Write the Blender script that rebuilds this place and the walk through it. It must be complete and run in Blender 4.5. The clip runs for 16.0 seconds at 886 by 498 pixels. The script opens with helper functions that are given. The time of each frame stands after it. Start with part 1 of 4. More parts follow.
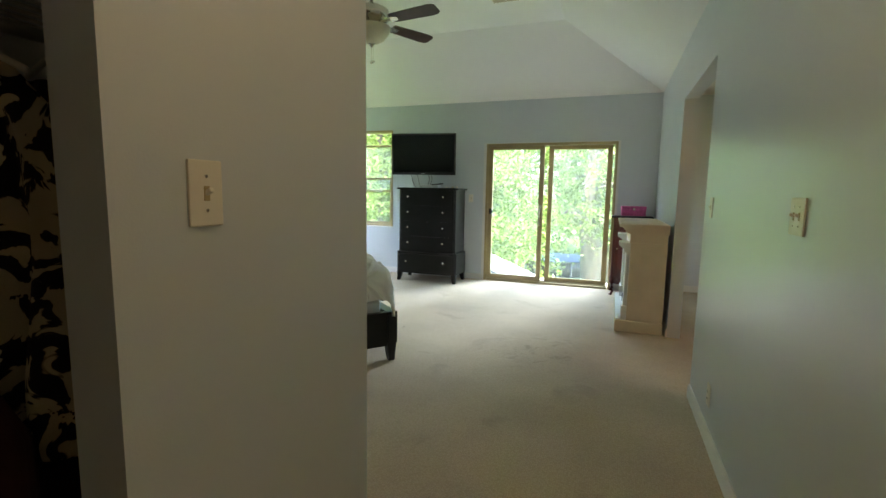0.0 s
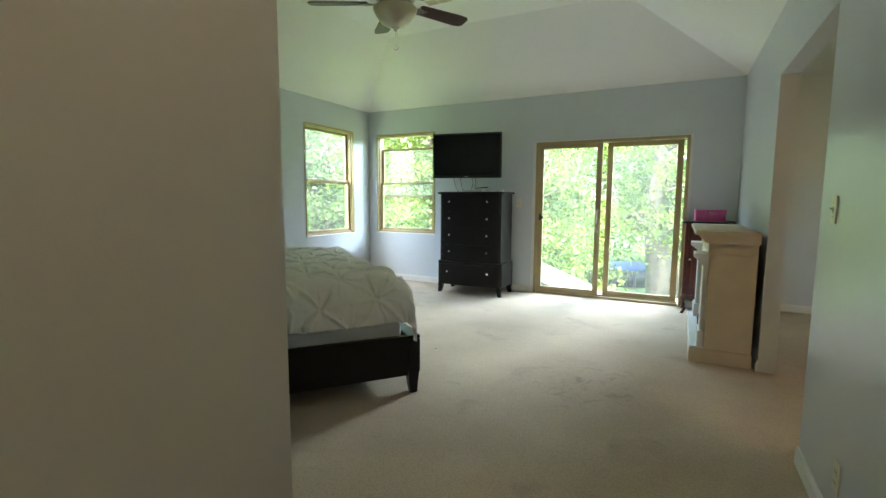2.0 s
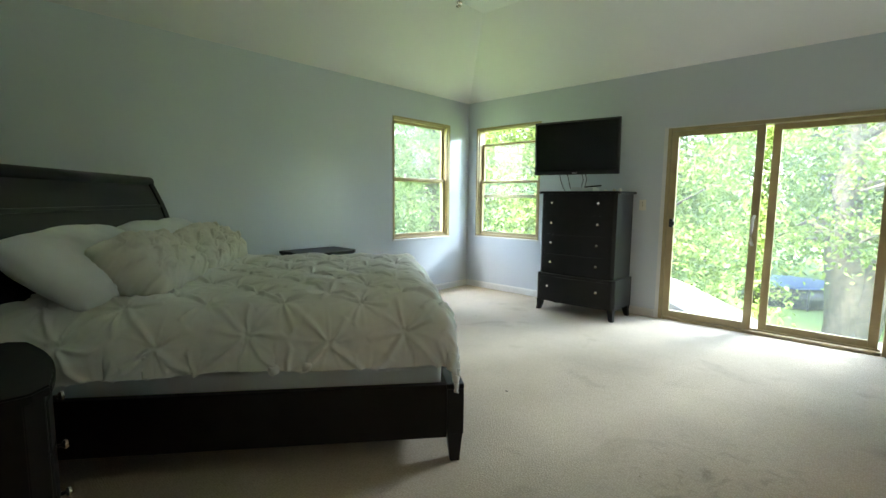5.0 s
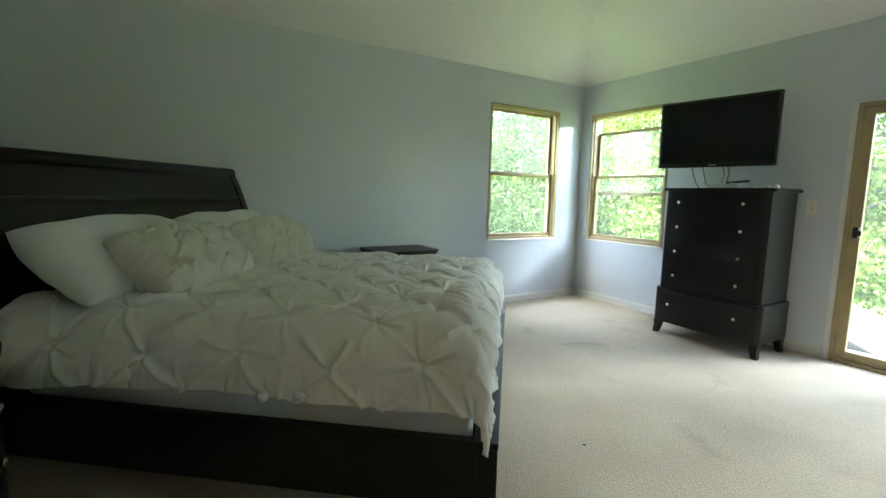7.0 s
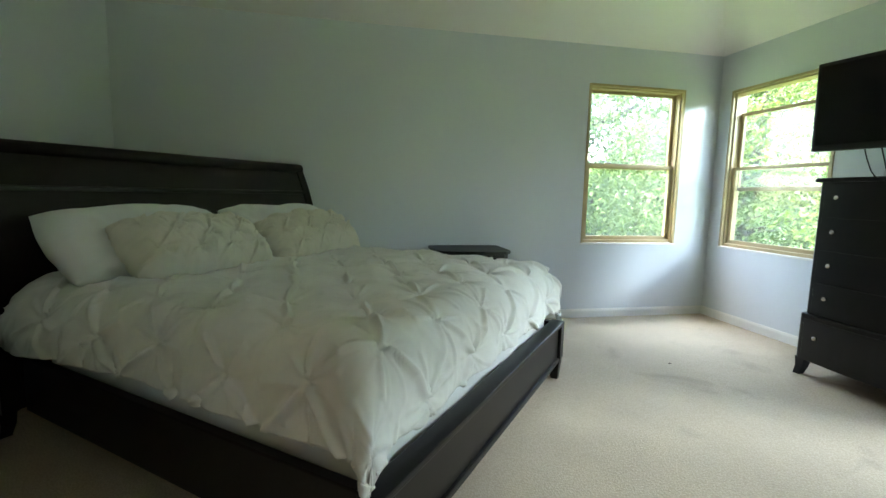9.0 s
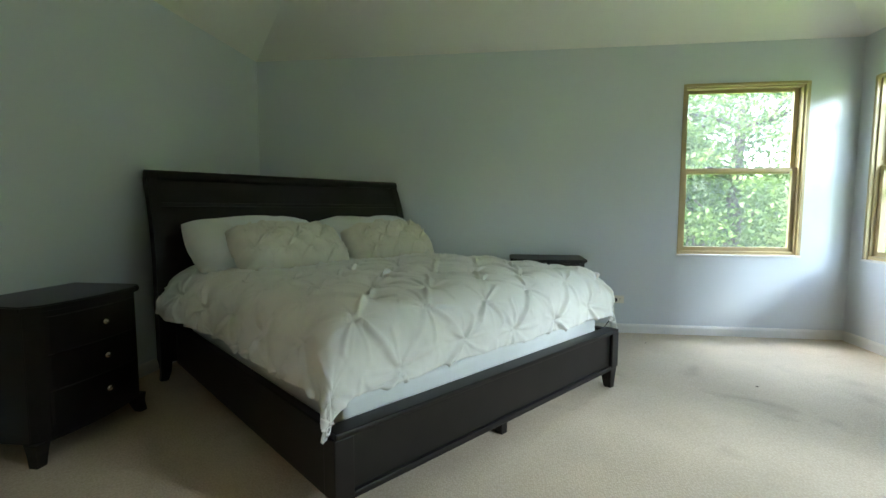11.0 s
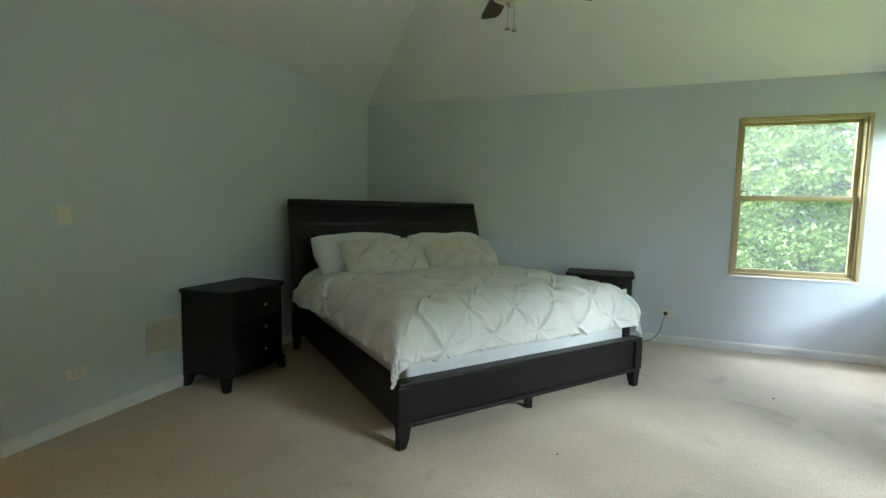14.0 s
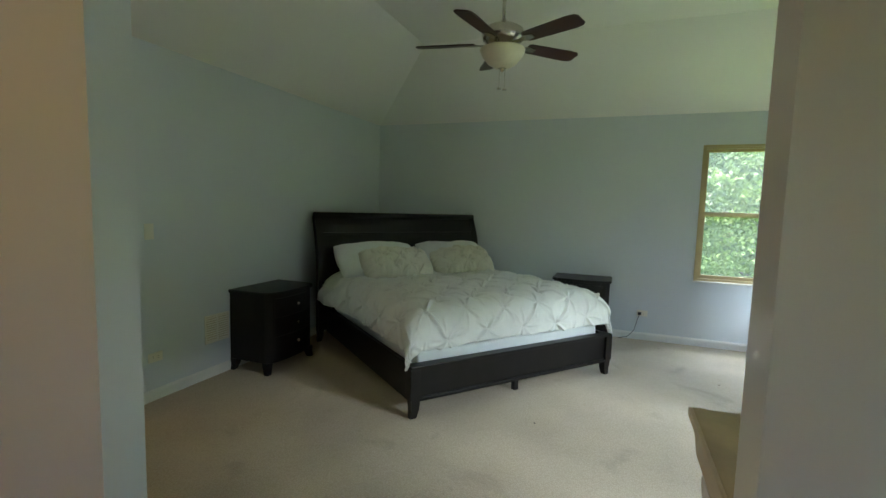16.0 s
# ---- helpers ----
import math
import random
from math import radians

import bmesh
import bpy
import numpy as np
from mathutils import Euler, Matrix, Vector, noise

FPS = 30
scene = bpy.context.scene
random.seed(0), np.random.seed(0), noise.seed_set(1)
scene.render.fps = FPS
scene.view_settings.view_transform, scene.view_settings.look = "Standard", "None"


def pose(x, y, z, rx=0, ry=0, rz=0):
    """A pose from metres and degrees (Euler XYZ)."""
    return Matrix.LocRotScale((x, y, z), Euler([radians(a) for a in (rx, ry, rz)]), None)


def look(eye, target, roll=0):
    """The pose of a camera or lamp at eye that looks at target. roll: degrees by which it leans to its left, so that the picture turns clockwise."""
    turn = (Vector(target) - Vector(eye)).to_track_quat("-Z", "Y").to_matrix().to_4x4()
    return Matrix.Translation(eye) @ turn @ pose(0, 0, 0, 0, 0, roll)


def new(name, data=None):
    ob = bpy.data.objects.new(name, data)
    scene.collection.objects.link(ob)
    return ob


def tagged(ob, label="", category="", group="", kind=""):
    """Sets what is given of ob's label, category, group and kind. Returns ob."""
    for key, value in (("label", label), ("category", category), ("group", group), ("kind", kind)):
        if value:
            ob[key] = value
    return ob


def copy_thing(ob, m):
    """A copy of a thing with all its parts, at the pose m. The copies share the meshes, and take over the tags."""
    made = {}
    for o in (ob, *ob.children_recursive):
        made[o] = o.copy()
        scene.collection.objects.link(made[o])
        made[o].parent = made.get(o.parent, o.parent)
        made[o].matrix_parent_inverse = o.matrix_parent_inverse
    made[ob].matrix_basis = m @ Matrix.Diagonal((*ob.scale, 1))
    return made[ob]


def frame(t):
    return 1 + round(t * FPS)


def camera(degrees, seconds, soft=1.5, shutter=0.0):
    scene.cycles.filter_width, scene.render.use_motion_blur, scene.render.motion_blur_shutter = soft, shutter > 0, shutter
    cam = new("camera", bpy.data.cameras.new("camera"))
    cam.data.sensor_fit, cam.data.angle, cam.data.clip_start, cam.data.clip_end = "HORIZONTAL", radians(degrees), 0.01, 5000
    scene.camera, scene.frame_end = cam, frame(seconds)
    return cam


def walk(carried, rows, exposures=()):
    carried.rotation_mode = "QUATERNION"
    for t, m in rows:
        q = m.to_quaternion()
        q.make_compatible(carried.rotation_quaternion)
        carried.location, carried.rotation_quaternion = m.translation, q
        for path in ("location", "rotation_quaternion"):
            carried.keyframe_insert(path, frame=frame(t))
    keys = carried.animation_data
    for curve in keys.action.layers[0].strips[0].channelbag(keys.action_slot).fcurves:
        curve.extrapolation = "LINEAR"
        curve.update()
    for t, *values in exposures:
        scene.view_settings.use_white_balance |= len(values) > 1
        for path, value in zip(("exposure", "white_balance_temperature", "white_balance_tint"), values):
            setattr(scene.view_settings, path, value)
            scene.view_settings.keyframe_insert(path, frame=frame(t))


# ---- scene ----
cam = camera(87.8, 16.0)
PATH = [
    (0, (0.349, 0.652, 1.291), (-0.33, 2.518, 1.052), 1.0),
    (0.5, (0.324, 0.779, 1.297), (-0.39, 2.632, 1.059), 1.0),
    (1, (0.326, 0.907, 1.286), (-0.442, 2.74, 1.059), 0.6),
    (1.5, (0.32, 1.084, 1.269), (-0.516, 2.888, 1.051), 0.4),
    (2, (0.318, 1.237, 1.272), (-0.59, 3.006, 1.057), 0.3),
    (2.5, (0.301, 1.391, 1.272), (-0.675, 3.123, 1.056), 0.5),
    (3, (0.29, 1.525, 1.278), (-0.754, 3.217, 1.059), 0.6),
    (3.5, (0.298, 1.657, 1.289), (-0.818, 3.301, 1.067), 0.5),
    (4, (0.285, 1.827, 1.272), (-0.912, 3.415, 1.056), 0.4),
    (6.5, (0.09, 2.639, 1.267), (-1.524, 3.796, 1.035), 1.2),
    (7, (0.044, 2.817, 1.259), (-1.658, 3.842, 1.024), 1.4),
    (7.5, (-0.031, 3.03, 1.247), (-1.808, 3.915, 1.008), 1.6),
    (8, (-0.082, 3.266, 1.25), (-1.921, 4.011, 0.998), 1.9),
    (10.5, (0.228, 4.212, 1.14), (-1.76, 4.083, 0.964), 0.1),
    (11, (0.302, 4.344, 1.161), (-1.674, 4.087, 0.991), 0.1),
    (11.5, (0.375, 4.508, 1.177), (-1.576, 4.102, 1.016), -0.3),
    (12, (0.456, 4.666, 1.196), (-1.465, 4.129, 1.045), -0.6),
    (12.5, (0.582, 4.787, 1.247), (-1.31, 4.16, 1.091), -0.4),
    (13, (0.724, 4.844, 1.276), (-1.152, 4.169, 1.119), -0.0),
    (13.5, (0.896, 4.831, 1.311), (-0.976, 4.149, 1.144), 0.6),
    (14, (1.066, 4.837, 1.355), (-0.805, 4.152, 1.182), 1.1),
    (14.5, (1.23, 4.88, 1.413), (-0.638, 4.191, 1.23), 1.5),
    (15, (1.41, 4.955, 1.444), (-0.456, 4.257, 1.265), 1.4),
    (15.5, (1.566, 5.002, 1.489), (-0.3, 4.307, 1.306), 1.5),
    (16, (1.726, 5.066, 1.529), (-0.141, 4.372, 1.343), 1.6),
]
walk(cam, [(t, look(eye, target, roll)) for t, eye, target, roll in PATH],
     exposures=((0, 4.76), (4, 4.64), (8, 4.62), (10.5, 4.62), (14, 4.62), (16, 4.34)))

# ---- world and light ----
world = bpy.data.worlds.new("world")
scene.world = world
world.use_nodes = True
wt = world.node_tree
sky = wt.nodes.new("ShaderNodeTexSky")
sky.sky_type, sky.sun_disc = "NISHITA", False
sky.sun_elevation, sky.sun_rotation = radians(60), radians(180)
sky.air_density, sky.dust_density = 1.0, 3.0
bg = wt.nodes["Background"]
bg.inputs["Strength"].default_value = 0.15
wt.links.new(sky.outputs[0], bg.inputs[0])
sun = new("sun", bpy.data.lights.new("sun", "SUN"))
sun.data.energy, sun.data.angle, sun.data.color = 1.5, radians(10), (1, 0.95, 0.87)
sun.matrix_world = look((0, -9, 16), (0, 0, 0))



def sky_lamp(name, eye, target, w, h, watts, tint=(0.76, 0.90, 1.0)):
    """Stands in for the open sky above the trees at an opening."""
    lamp = new(name, bpy.data.lights.new(name, "AREA"))
    lamp.data.shape, lamp.data.size, lamp.data.size_y = "RECTANGLE", w, h
    lamp.data.energy, lamp.data.color = watts, tint
    lamp.matrix_world = look(eye, target)


sky_lamp("sky_lamp_door", (-0.53, 8.25, 2.95), (-0.53, 6.2, 0.7), 1.8, 1.1, 5)
# added lamp well out from the house, brings light deeper into the room
sky_lamp("sky_lamp_far", (1.3, 12.2, 4.1), (-1.0, 4.0, 0.9), 1.8, 1.5, 44)
sky_lamp("sky_lamp_north", (-3.5, 8.1, 3.05), (-3.5, 6.6, 1.2), 1.0, 0.9, 2.4)
sky_lamp("sky_lamp_west", (-4.9, 6.46, 3.05), (-3.4, 6.46, 1.2), 1.0, 0.9, 4.8)

# unseen lamp, tinted green to stand in for daylight through foliage
sky_lamp("sky_lamp_east", (8.0, 4.25, 2.0), (3.0, 5.7, 1.3), 0.9, 0.9, 17, (0.84, 1.0, 0.55))

# ---- materials ----
def mat(name, color, rough=0.6, metal=0.0, vary=0.12, scale=4.0, fine=60.0, bump=0.05, coat=0.0, spec=0.5, dark=None):
    m = bpy.data.materials.new(name)
    m.use_nodes = True
    n, l = m.node_tree.nodes, m.node_tree.links
    p = n["Principled BSDF"]
    p.inputs["Roughness"].default_value, p.inputs["Metallic"].default_value = rough, metal
    p.inputs["Coat Weight"].default_value, p.inputs["Specular IOR Level"].default_value = coat, spec
    co = n.new("ShaderNodeTexCoord")
    big = n.new("ShaderNodeTexNoise")
    big.inputs["Scale"].default_value, big.inputs["Detail"].default_value = scale, 6
    small = n.new("ShaderNodeTexNoise")
    small.inputs["Scale"].default_value, small.inputs["Detail"].default_value = fine, 3
    l.new(co.outputs["Object"], big.inputs["Vector"])
    l.new(co.outputs["Object"], small.inputs["Vector"])
    ramp = n.new("ShaderNodeValToRGB")
    low = dark or [c * (1 - vary) for c in color]
    high = [min(1, c * (1 + vary * 0.6)) for c in color]
    ramp.color_ramp.elements[0].position, ramp.color_ramp.elements[1].position = 0.3, 0.7
    ramp.color_ramp.elements[0].color, ramp.color_ramp.elements[1].color = (*low, 1), (*high, 1)
    l.new(big.outputs["Fac"], ramp.inputs["Fac"])
    l.new(ramp.outputs["Color"], p.inputs["Base Color"])
    if bump:
        b = n.new("ShaderNodeBump")
        b.inputs["Strength"].default_value, b.inputs["Distance"].default_value = bump, 0.01
        l.new(small.outputs["Fac"], b.inputs["Height"])
        l.new(b.outputs["Normal"], p.inputs["Normal"])
    return m


def carpet_material():
    m = mat("carpet", (0.65, 0.545, 0.42), 0.95, 0, 0.14, 1.3, 90, 0.3, spec=0.1)
    n, l = m.node_tree.nodes, m.node_tree.links
    p = n["Principled BSDF"]
    co = n["Texture Coordinate"]
    loops = n.new("ShaderNodeTexVoronoi")
    loops.inputs["Scale"].default_value, loops.inputs["Randomness"].default_value = 105, 0.6
    l.new(co.outputs["Object"], loops.inputs["Vector"])
    bump = n["Bump"]
    bump.inputs["Strength"].default_value, bump.inputs["Distance"].default_value = 0.35, 0.009
    bump.invert = True
    l.new(loops.outputs["Distance"], bump.inputs["Height"])
    # traffic stains
    st = n.new("ShaderNodeTexNoise")
    st.inputs["Scale"].default_value, st.inputs["Detail"].default_value, st.inputs["Distortion"].default_value = 2.2, 9, 0.6
    l.new(co.outputs["Object"], st.inputs["Vector"])
    sr = n.new("ShaderNodeValToRGB")
    sr.color_ramp.elements[0].position, sr.color_ramp.elements[1].position = 0.60, 0.78
    sr.color_ramp.elements[0].color, sr.color_ramp.elements[1].color = (0, 0, 0, 1), (0.45, 0.45, 0.45, 1)
    l.new(st.outputs["Fac"], sr.inputs["Fac"])
    mix = n.new("ShaderNodeMix")
    mix.data_type = "RGBA"
    # the darker spill in the middle of the walkway
    far = n.new("ShaderNodeVectorMath")
    far.operation = "DISTANCE"
    far.inputs[1].default_value = (-0.22, 4.43, 0)
    l.new(co.outputs["Object"], far.inputs[0])
    near = n.new("ShaderNodeMapRange")
    near.inputs["From Min"].default_value, near.inputs["From Max"].default_value = 0.10, 0.60
    near.inputs["To Min"].default_value, near.inputs["To Max"].default_value = 1.0, 0.0
    l.new(far.outputs["Value"], near.inputs["Value"])
    blot = n.new("ShaderNodeTexNoise")
    blot.inputs["Scale"].default_value, blot.inputs["Detail"].default_value, blot.inputs["Distortion"].default_value = 9, 6, 1.2
    l.new(co.outputs["Object"], blot.inputs["Vector"])
    cut = n.new("ShaderNodeMapRange")
    cut.inputs["From Min"].default_value, cut.inputs["From Max"].default_value = 0.54, 0.84
    l.new(blot.outputs["Fac"], cut.inputs["Value"])
    spill, total = n.new("ShaderNodeMath"), n.new("ShaderNodeMath")
    spill.operation, total.operation = "MULTIPLY", "MAXIMUM"
    l.new(near.outputs[0], spill.inputs[0])
    l.new(cut.outputs[0], spill.inputs[1])
    l.new(spill.outputs[0], total.inputs[0])
    l.new(sr.outputs["Color"], total.inputs[1])
    l.new(total.outputs[0], mix.inputs["Factor"])
    l.new(n["Color Ramp"].outputs["Color"], mix.inputs[6])
    mix.inputs[7].default_value = (0.24, 0.19, 0.14, 1)
    # shade in the gaps between the loops, put into the base colour
    dim = n.new("ShaderNodeMix")
    dim.data_type, dim.blend_type = "RGBA", "MULTIPLY"
    dim.inputs["Factor"].default_value = 0.5
    lr = n.new("ShaderNodeValToRGB")
    lr.color_ramp.elements[0].color, lr.color_ramp.elements[1].color = (1, 1, 1, 1), (0.55, 0.5, 0.44, 1)
    lr.color_ramp.elements[1].position = 0.8
    l.new(loops.outputs["Distance"], lr.inputs["Fac"])
    l.new(mix.outputs[2], dim.inputs[6])
    l.new(lr.outputs["Color"], dim.inputs[7])
    l.new(dim.outputs[2], p.inputs["Base Color"])
    return m


def leaf_material(name, color):
    m = bpy.data.materials.new(name)
    m.use_nodes = True
    n, l = m.node_tree.nodes, m.node_tree.links
    p = n["Principled BSDF"]
    p.inputs["Roughness"].default_value = 0.55
    geo, co = n.new("ShaderNodeNewGeometry"), n.new("ShaderNodeTexCoord")
    spray = n.new("ShaderNodeTexNoise")
    spray.inputs["Scale"].default_value, spray.inputs["Detail"].default_value = 0.9, 3
    l.new(co.outputs["Object"], spray.inputs["Vector"])
    both = n.new("ShaderNodeMath")
    both.operation = "MULTIPLY_ADD"
    both.inputs[1].default_value = 0.35
    l.new(geo.outputs["Random Per Island"], both.inputs[0])
    l.new(spray.outputs["Fac"], both.inputs[2])
    ramp = n.new("ShaderNodeValToRGB")
    ramp.color_ramp.elements[0].position, ramp.color_ramp.elements[1].position = 0.4, 0.95
    ramp.color_ramp.elements[0].color = (*[c * 0.6 for c in color], 1)
    ramp.color_ramp.elements[1].color = (color[0] * 1.9, color[1] * 1.6, color[2] * 1.6, 1)
    l.new(both.outputs[0], ramp.inputs["Fac"])
    l.new(ramp.outputs["Color"], p.inputs["Base Color"])
    tr = n.new("ShaderNodeBsdfTranslucent")
    l.new(ramp.outputs["Color"], tr.inputs["Color"])
    mx = n.new("ShaderNodeMixShader")
    mx.inputs[0].default_value = 0.5
    l.new(p.outputs[0], mx.inputs[1])
    l.new(tr.outputs[0], mx.inputs[2])
    l.new(mx.outputs[0], n["Material Output"].inputs["Surface"])
    return m


def glass_material():
    m = bpy.data.materials.new("window_glass")
    m.use_nodes = True
    n, l = m.node_tree.nodes, m.node_tree.links
    tr, gl, mx, fr = n.new("ShaderNodeBsdfTransparent"), n.new("ShaderNodeBsdfGlossy"), n.new("ShaderNodeMixShader"), n.new("ShaderNodeLayerWeight")
    tr.inputs["Color"].default_value = (0.93, 0.96, 0.94, 1)
    gl.inputs["Roughness"].default_value = 0.02
    fr.inputs["Blend"].default_value = 0.5
    pw, ml = n.new("ShaderNodeMath"), n.new("ShaderNodeMath")
    pw.operation, ml.operation = "POWER", "MULTIPLY_ADD"
    pw.inputs[1].default_value, ml.inputs[1].default_value, ml.inputs[2].default_value = 4.0, 0.7, 0.03
    l.new(fr.outputs["Facing"], pw.inputs[0])
    l.new(pw.outputs[0], ml.inputs[0])
    l.new(ml.outputs[0], mx.inputs[0])
    l.new(tr.outputs[0], mx.inputs[1])
    l.new(gl.outputs[0], mx.inputs[2])
    # dust film, its share also set to add haze over the view
    dust, film_mix = n.new("ShaderNodeBsdfTranslucent"), n.new("ShaderNodeMixShader")
    dust.inputs["Color"].default_value = (0.8, 0.85, 0.82, 1)
    film_mix.inputs[0].default_value = 0.028
    l.new(mx.outputs[0], film_mix.inputs[1])
    l.new(dust.outputs[0], film_mix.inputs[2])
    l.new(film_mix.outputs[0], n["Material Output"].inputs["Surface"])
    return m


def print_material(name, base, ink, scale, cut):
    m = mat(name, base, 0.85, 0, 0.1, 3, 200, 0.1, spec=0.2)
    n, l = m.node_tree.nodes, m.node_tree.links
    no = n.new("ShaderNodeTexNoise")
    no.inputs["Scale"].default_value, no.inputs["Detail"].default_value, no.inputs["Distortion"].default_value = scale, 3, 1.6
    l.new(n["Texture Coordinate"].outputs["Object"], no.inputs["Vector"])
    r = n.new("ShaderNodeValToRGB")
    r.color_ramp.elements[0].position, r.color_ramp.elements[1].position = cut, cut + 0.02
    r.color_ramp.elements[0].color, r.color_ramp.elements[1].color = (0, 0, 0, 1), (1, 1, 1, 1)
    mix = n.new("ShaderNodeMix")
    mix.data_type = "RGBA"
    mix.inputs[7].default_value = (*ink, 1)
    l.new(no.outputs["Fac"], r.inputs["Fac"])
    l.new(r.outputs["Color"], mix.inputs["Factor"])
    l.new(n["Color Ramp"].outputs["Color"], mix.inputs[6])
    l.new(mix.outputs[2], n["Principled BSDF"].inputs["Base Color"])
    return m


M_wall = mat("blue_grey_wall_paint", (0.62, 0.655, 0.685), 0.28, 0, 0.03, 1.2, 220, 0.05, spec=0.65)
M_ceil = mat("ceiling_paint", (0.82, 0.795, 0.765), 0.8, 0, 0.03, 1.0, 160, 0.05)
M_carpet = carpet_material()
M_trim = mat("white_trim_paint", (0.76, 0.75, 0.72), 0.45, 0, 0.06, 5, 120, 0.04)
M_black = mat("espresso_wood", (0.0075, 0.006, 0.0055), 0.38, 0, 0.35, 7, 90, 0.03, spec=0.3)
M_frame = mat("tan_window_vinyl", (0.42, 0.33, 0.17), 0.42, 0, 0.12, 6, 100, 0.03)
M_glass = glass_material()
M_duvet = mat("white_cotton", (0.80, 0.795, 0.755), 0.9, 0, 0.05, 6, 300, 0.12, spec=0.15)
M_sheet = mat("white_sheet", (0.76, 0.775, 0.76), 0.9, 0, 0.05, 6, 260, 0.15, spec=0.15)
M_sham = mat("ivory_cotton", (0.74, 0.71, 0.62), 0.9, 0, 0.06, 6, 300, 0.12, spec=0.15)
M_nickel = mat("brushed_nickel", (0.62, 0.58, 0.52), 0.25, 1.0, 0.1, 20, 200, 0.02)
M_screen = mat("screen_glass", (0.006, 0.006, 0.007), 0.12, 0, 0.1, 3, 50, 0.0)
M_plastic = mat("black_plastic", (0.012, 0.012, 0.013), 0.4, 0, 0.2, 10, 200, 0.03)
M_plate = mat("ivory_plastic", (0.78, 0.74, 0.64), 0.35, 0, 0.04, 10, 200, 0.01)
M_grey = mat("grey_plastic", (0.55, 0.56, 0.57), 0.4, 0, 0.06, 10, 200, 0.02)
M_cream = mat("cream_paint", (0.66, 0.58, 0.44), 0.5, 0, 0.08, 5, 120, 0.05)
M_white = mat("white_lacquer", (0.78, 0.78, 0.75), 0.4, 0, 0.05, 5, 120, 0.04)
M_board = mat("raw_fibreboard", (0.56, 0.46, 0.31), 0.75, 0, 0.2, 9, 150, 0.08)
M_mahog = mat("mahogany", (0.12, 0.018, 0.012), 0.3, 0, 0.4, 9, 80, 0.05, coat=0.3)
M_blade = mat("dark_cherry_blade", (0.055, 0.016, 0.012), 0.35, 0, 0.35, 8, 80, 0.05)
M_bowl = mat("frosted_glass_bowl", (0.72, 0.66, 0.50), 0.35, 0, 0.12, 9, 60, 0.02)
M_pink = mat("pink_card", (0.62, 0.10, 0.30), 0.5, 0, 0.3, 25, 120, 0.03)
M_metal = mat("dark_steel", (0.10, 0.10, 0.11), 0.35, 0.9, 0.2, 20, 150, 0.02)
M_shingle = mat("weathered_shingles", (0.24, 0.22, 0.205), 0.95, 0, 0.3, 2.0, 60, 0.5)
M_siding = mat("pale_siding", (0.55, 0.53, 0.48), 0.8, 0, 0.1, 2, 50, 0.1)
M_grass = mat("lawn_grass", (0.10, 0.17, 0.035), 0.9, 0, 0.4, 0.5, 12, 0.5)
M_bark = mat("bark", (0.10, 0.085, 0.07), 0.95, 0, 0.45, 5, 25, 0.9)
M_leaf = leaf_material("maple_leaf", (0.115, 0.19, 0.04))
M_leaf2 = leaf_material("dark_leaf", (0.085, 0.15, 0.045))
M_blue = mat("blue_vinyl_pad", (0.008, 0.03, 0.09), 0.6, 0, 0.15, 3, 60, 0.05)
M_floral = print_material("floral_cotton", (0.45, 0.37, 0.24), (0.012, 0.011, 0.015), 11, 0.50)
M_red = mat("dark_red_cloth", (0.035, 0.008, 0.008), 0.9, 0, 0.4, 5, 200, 0.1)


# ---- mesh helpers ----
def finish(name, bm, material, smooth=False):
    me = bpy.data.meshes.new(name)
    if smooth:
        for f in bm.faces:
            f.smooth = True
    bm.normal_update()
    bm.to_mesh(me)
    bm.free()
    if material:
        me.materials.append(material)
    return me


def part(name, bm, material, parent, label="", smooth=False):
    ob = new(name, finish(name, bm, material, smooth))
    ob.parent = parent
    if label:
        tagged(ob, label)
    return ob


def thing(name, m, label, category, group="", kind=""):
    ob = new(name)
    ob.matrix_world = m
    return tagged(ob, label, category, group, kind)


def box(x0, x1, y0, y1, z0, z1, bevel=0.0, bm=None, segments=2):
    b = bmesh.new()
    v = bmesh.ops.create_cube(b, size=1)["verts"]
    for q in v:
        q.co = ((x0 + x1) / 2 + q.co.x * (x1 - x0), (y0 + y1) / 2 + q.co.y * (y1 - y0), (z0 + z1) / 2 + q.co.z * (z1 - z0))
    if bevel:
        bmesh.ops.bevel(b, geom=b.edges[:], offset=bevel, segments=segments, affect="EDGES", profile=0.6)
    return join(bm, b)


def join(bm, b):
    if bm is None:
        return b
    me = bpy.data.meshes.new("tmp")
    b.to_mesh(me)
    b.free()
    bm.from_mesh(me)
    bpy.data.meshes.remove(me)
    return bm


def lathe(profile, steps=24, bm=None, m=Matrix.Identity(4)):
    b = bmesh.new()
    rings = []
    for r, z in profile:
        rings.append([b.verts.new(m @ Vector((r * math.cos(2 * math.pi * k / steps), r * math.sin(2 * math.pi * k / steps), z))) for k in range(steps)])
    for a, c in zip(rings, rings[1:]):
        for k in range(steps):
            b.faces.new((a[k], a[(k + 1) % steps], c[(k + 1) % steps], c[k]))
    b.faces.new(rings[0][::-1])
    b.faces.new(rings[-1])
    bmesh.ops.recalc_face_normals(b, faces=b.faces[:])
    return join(bm, b)


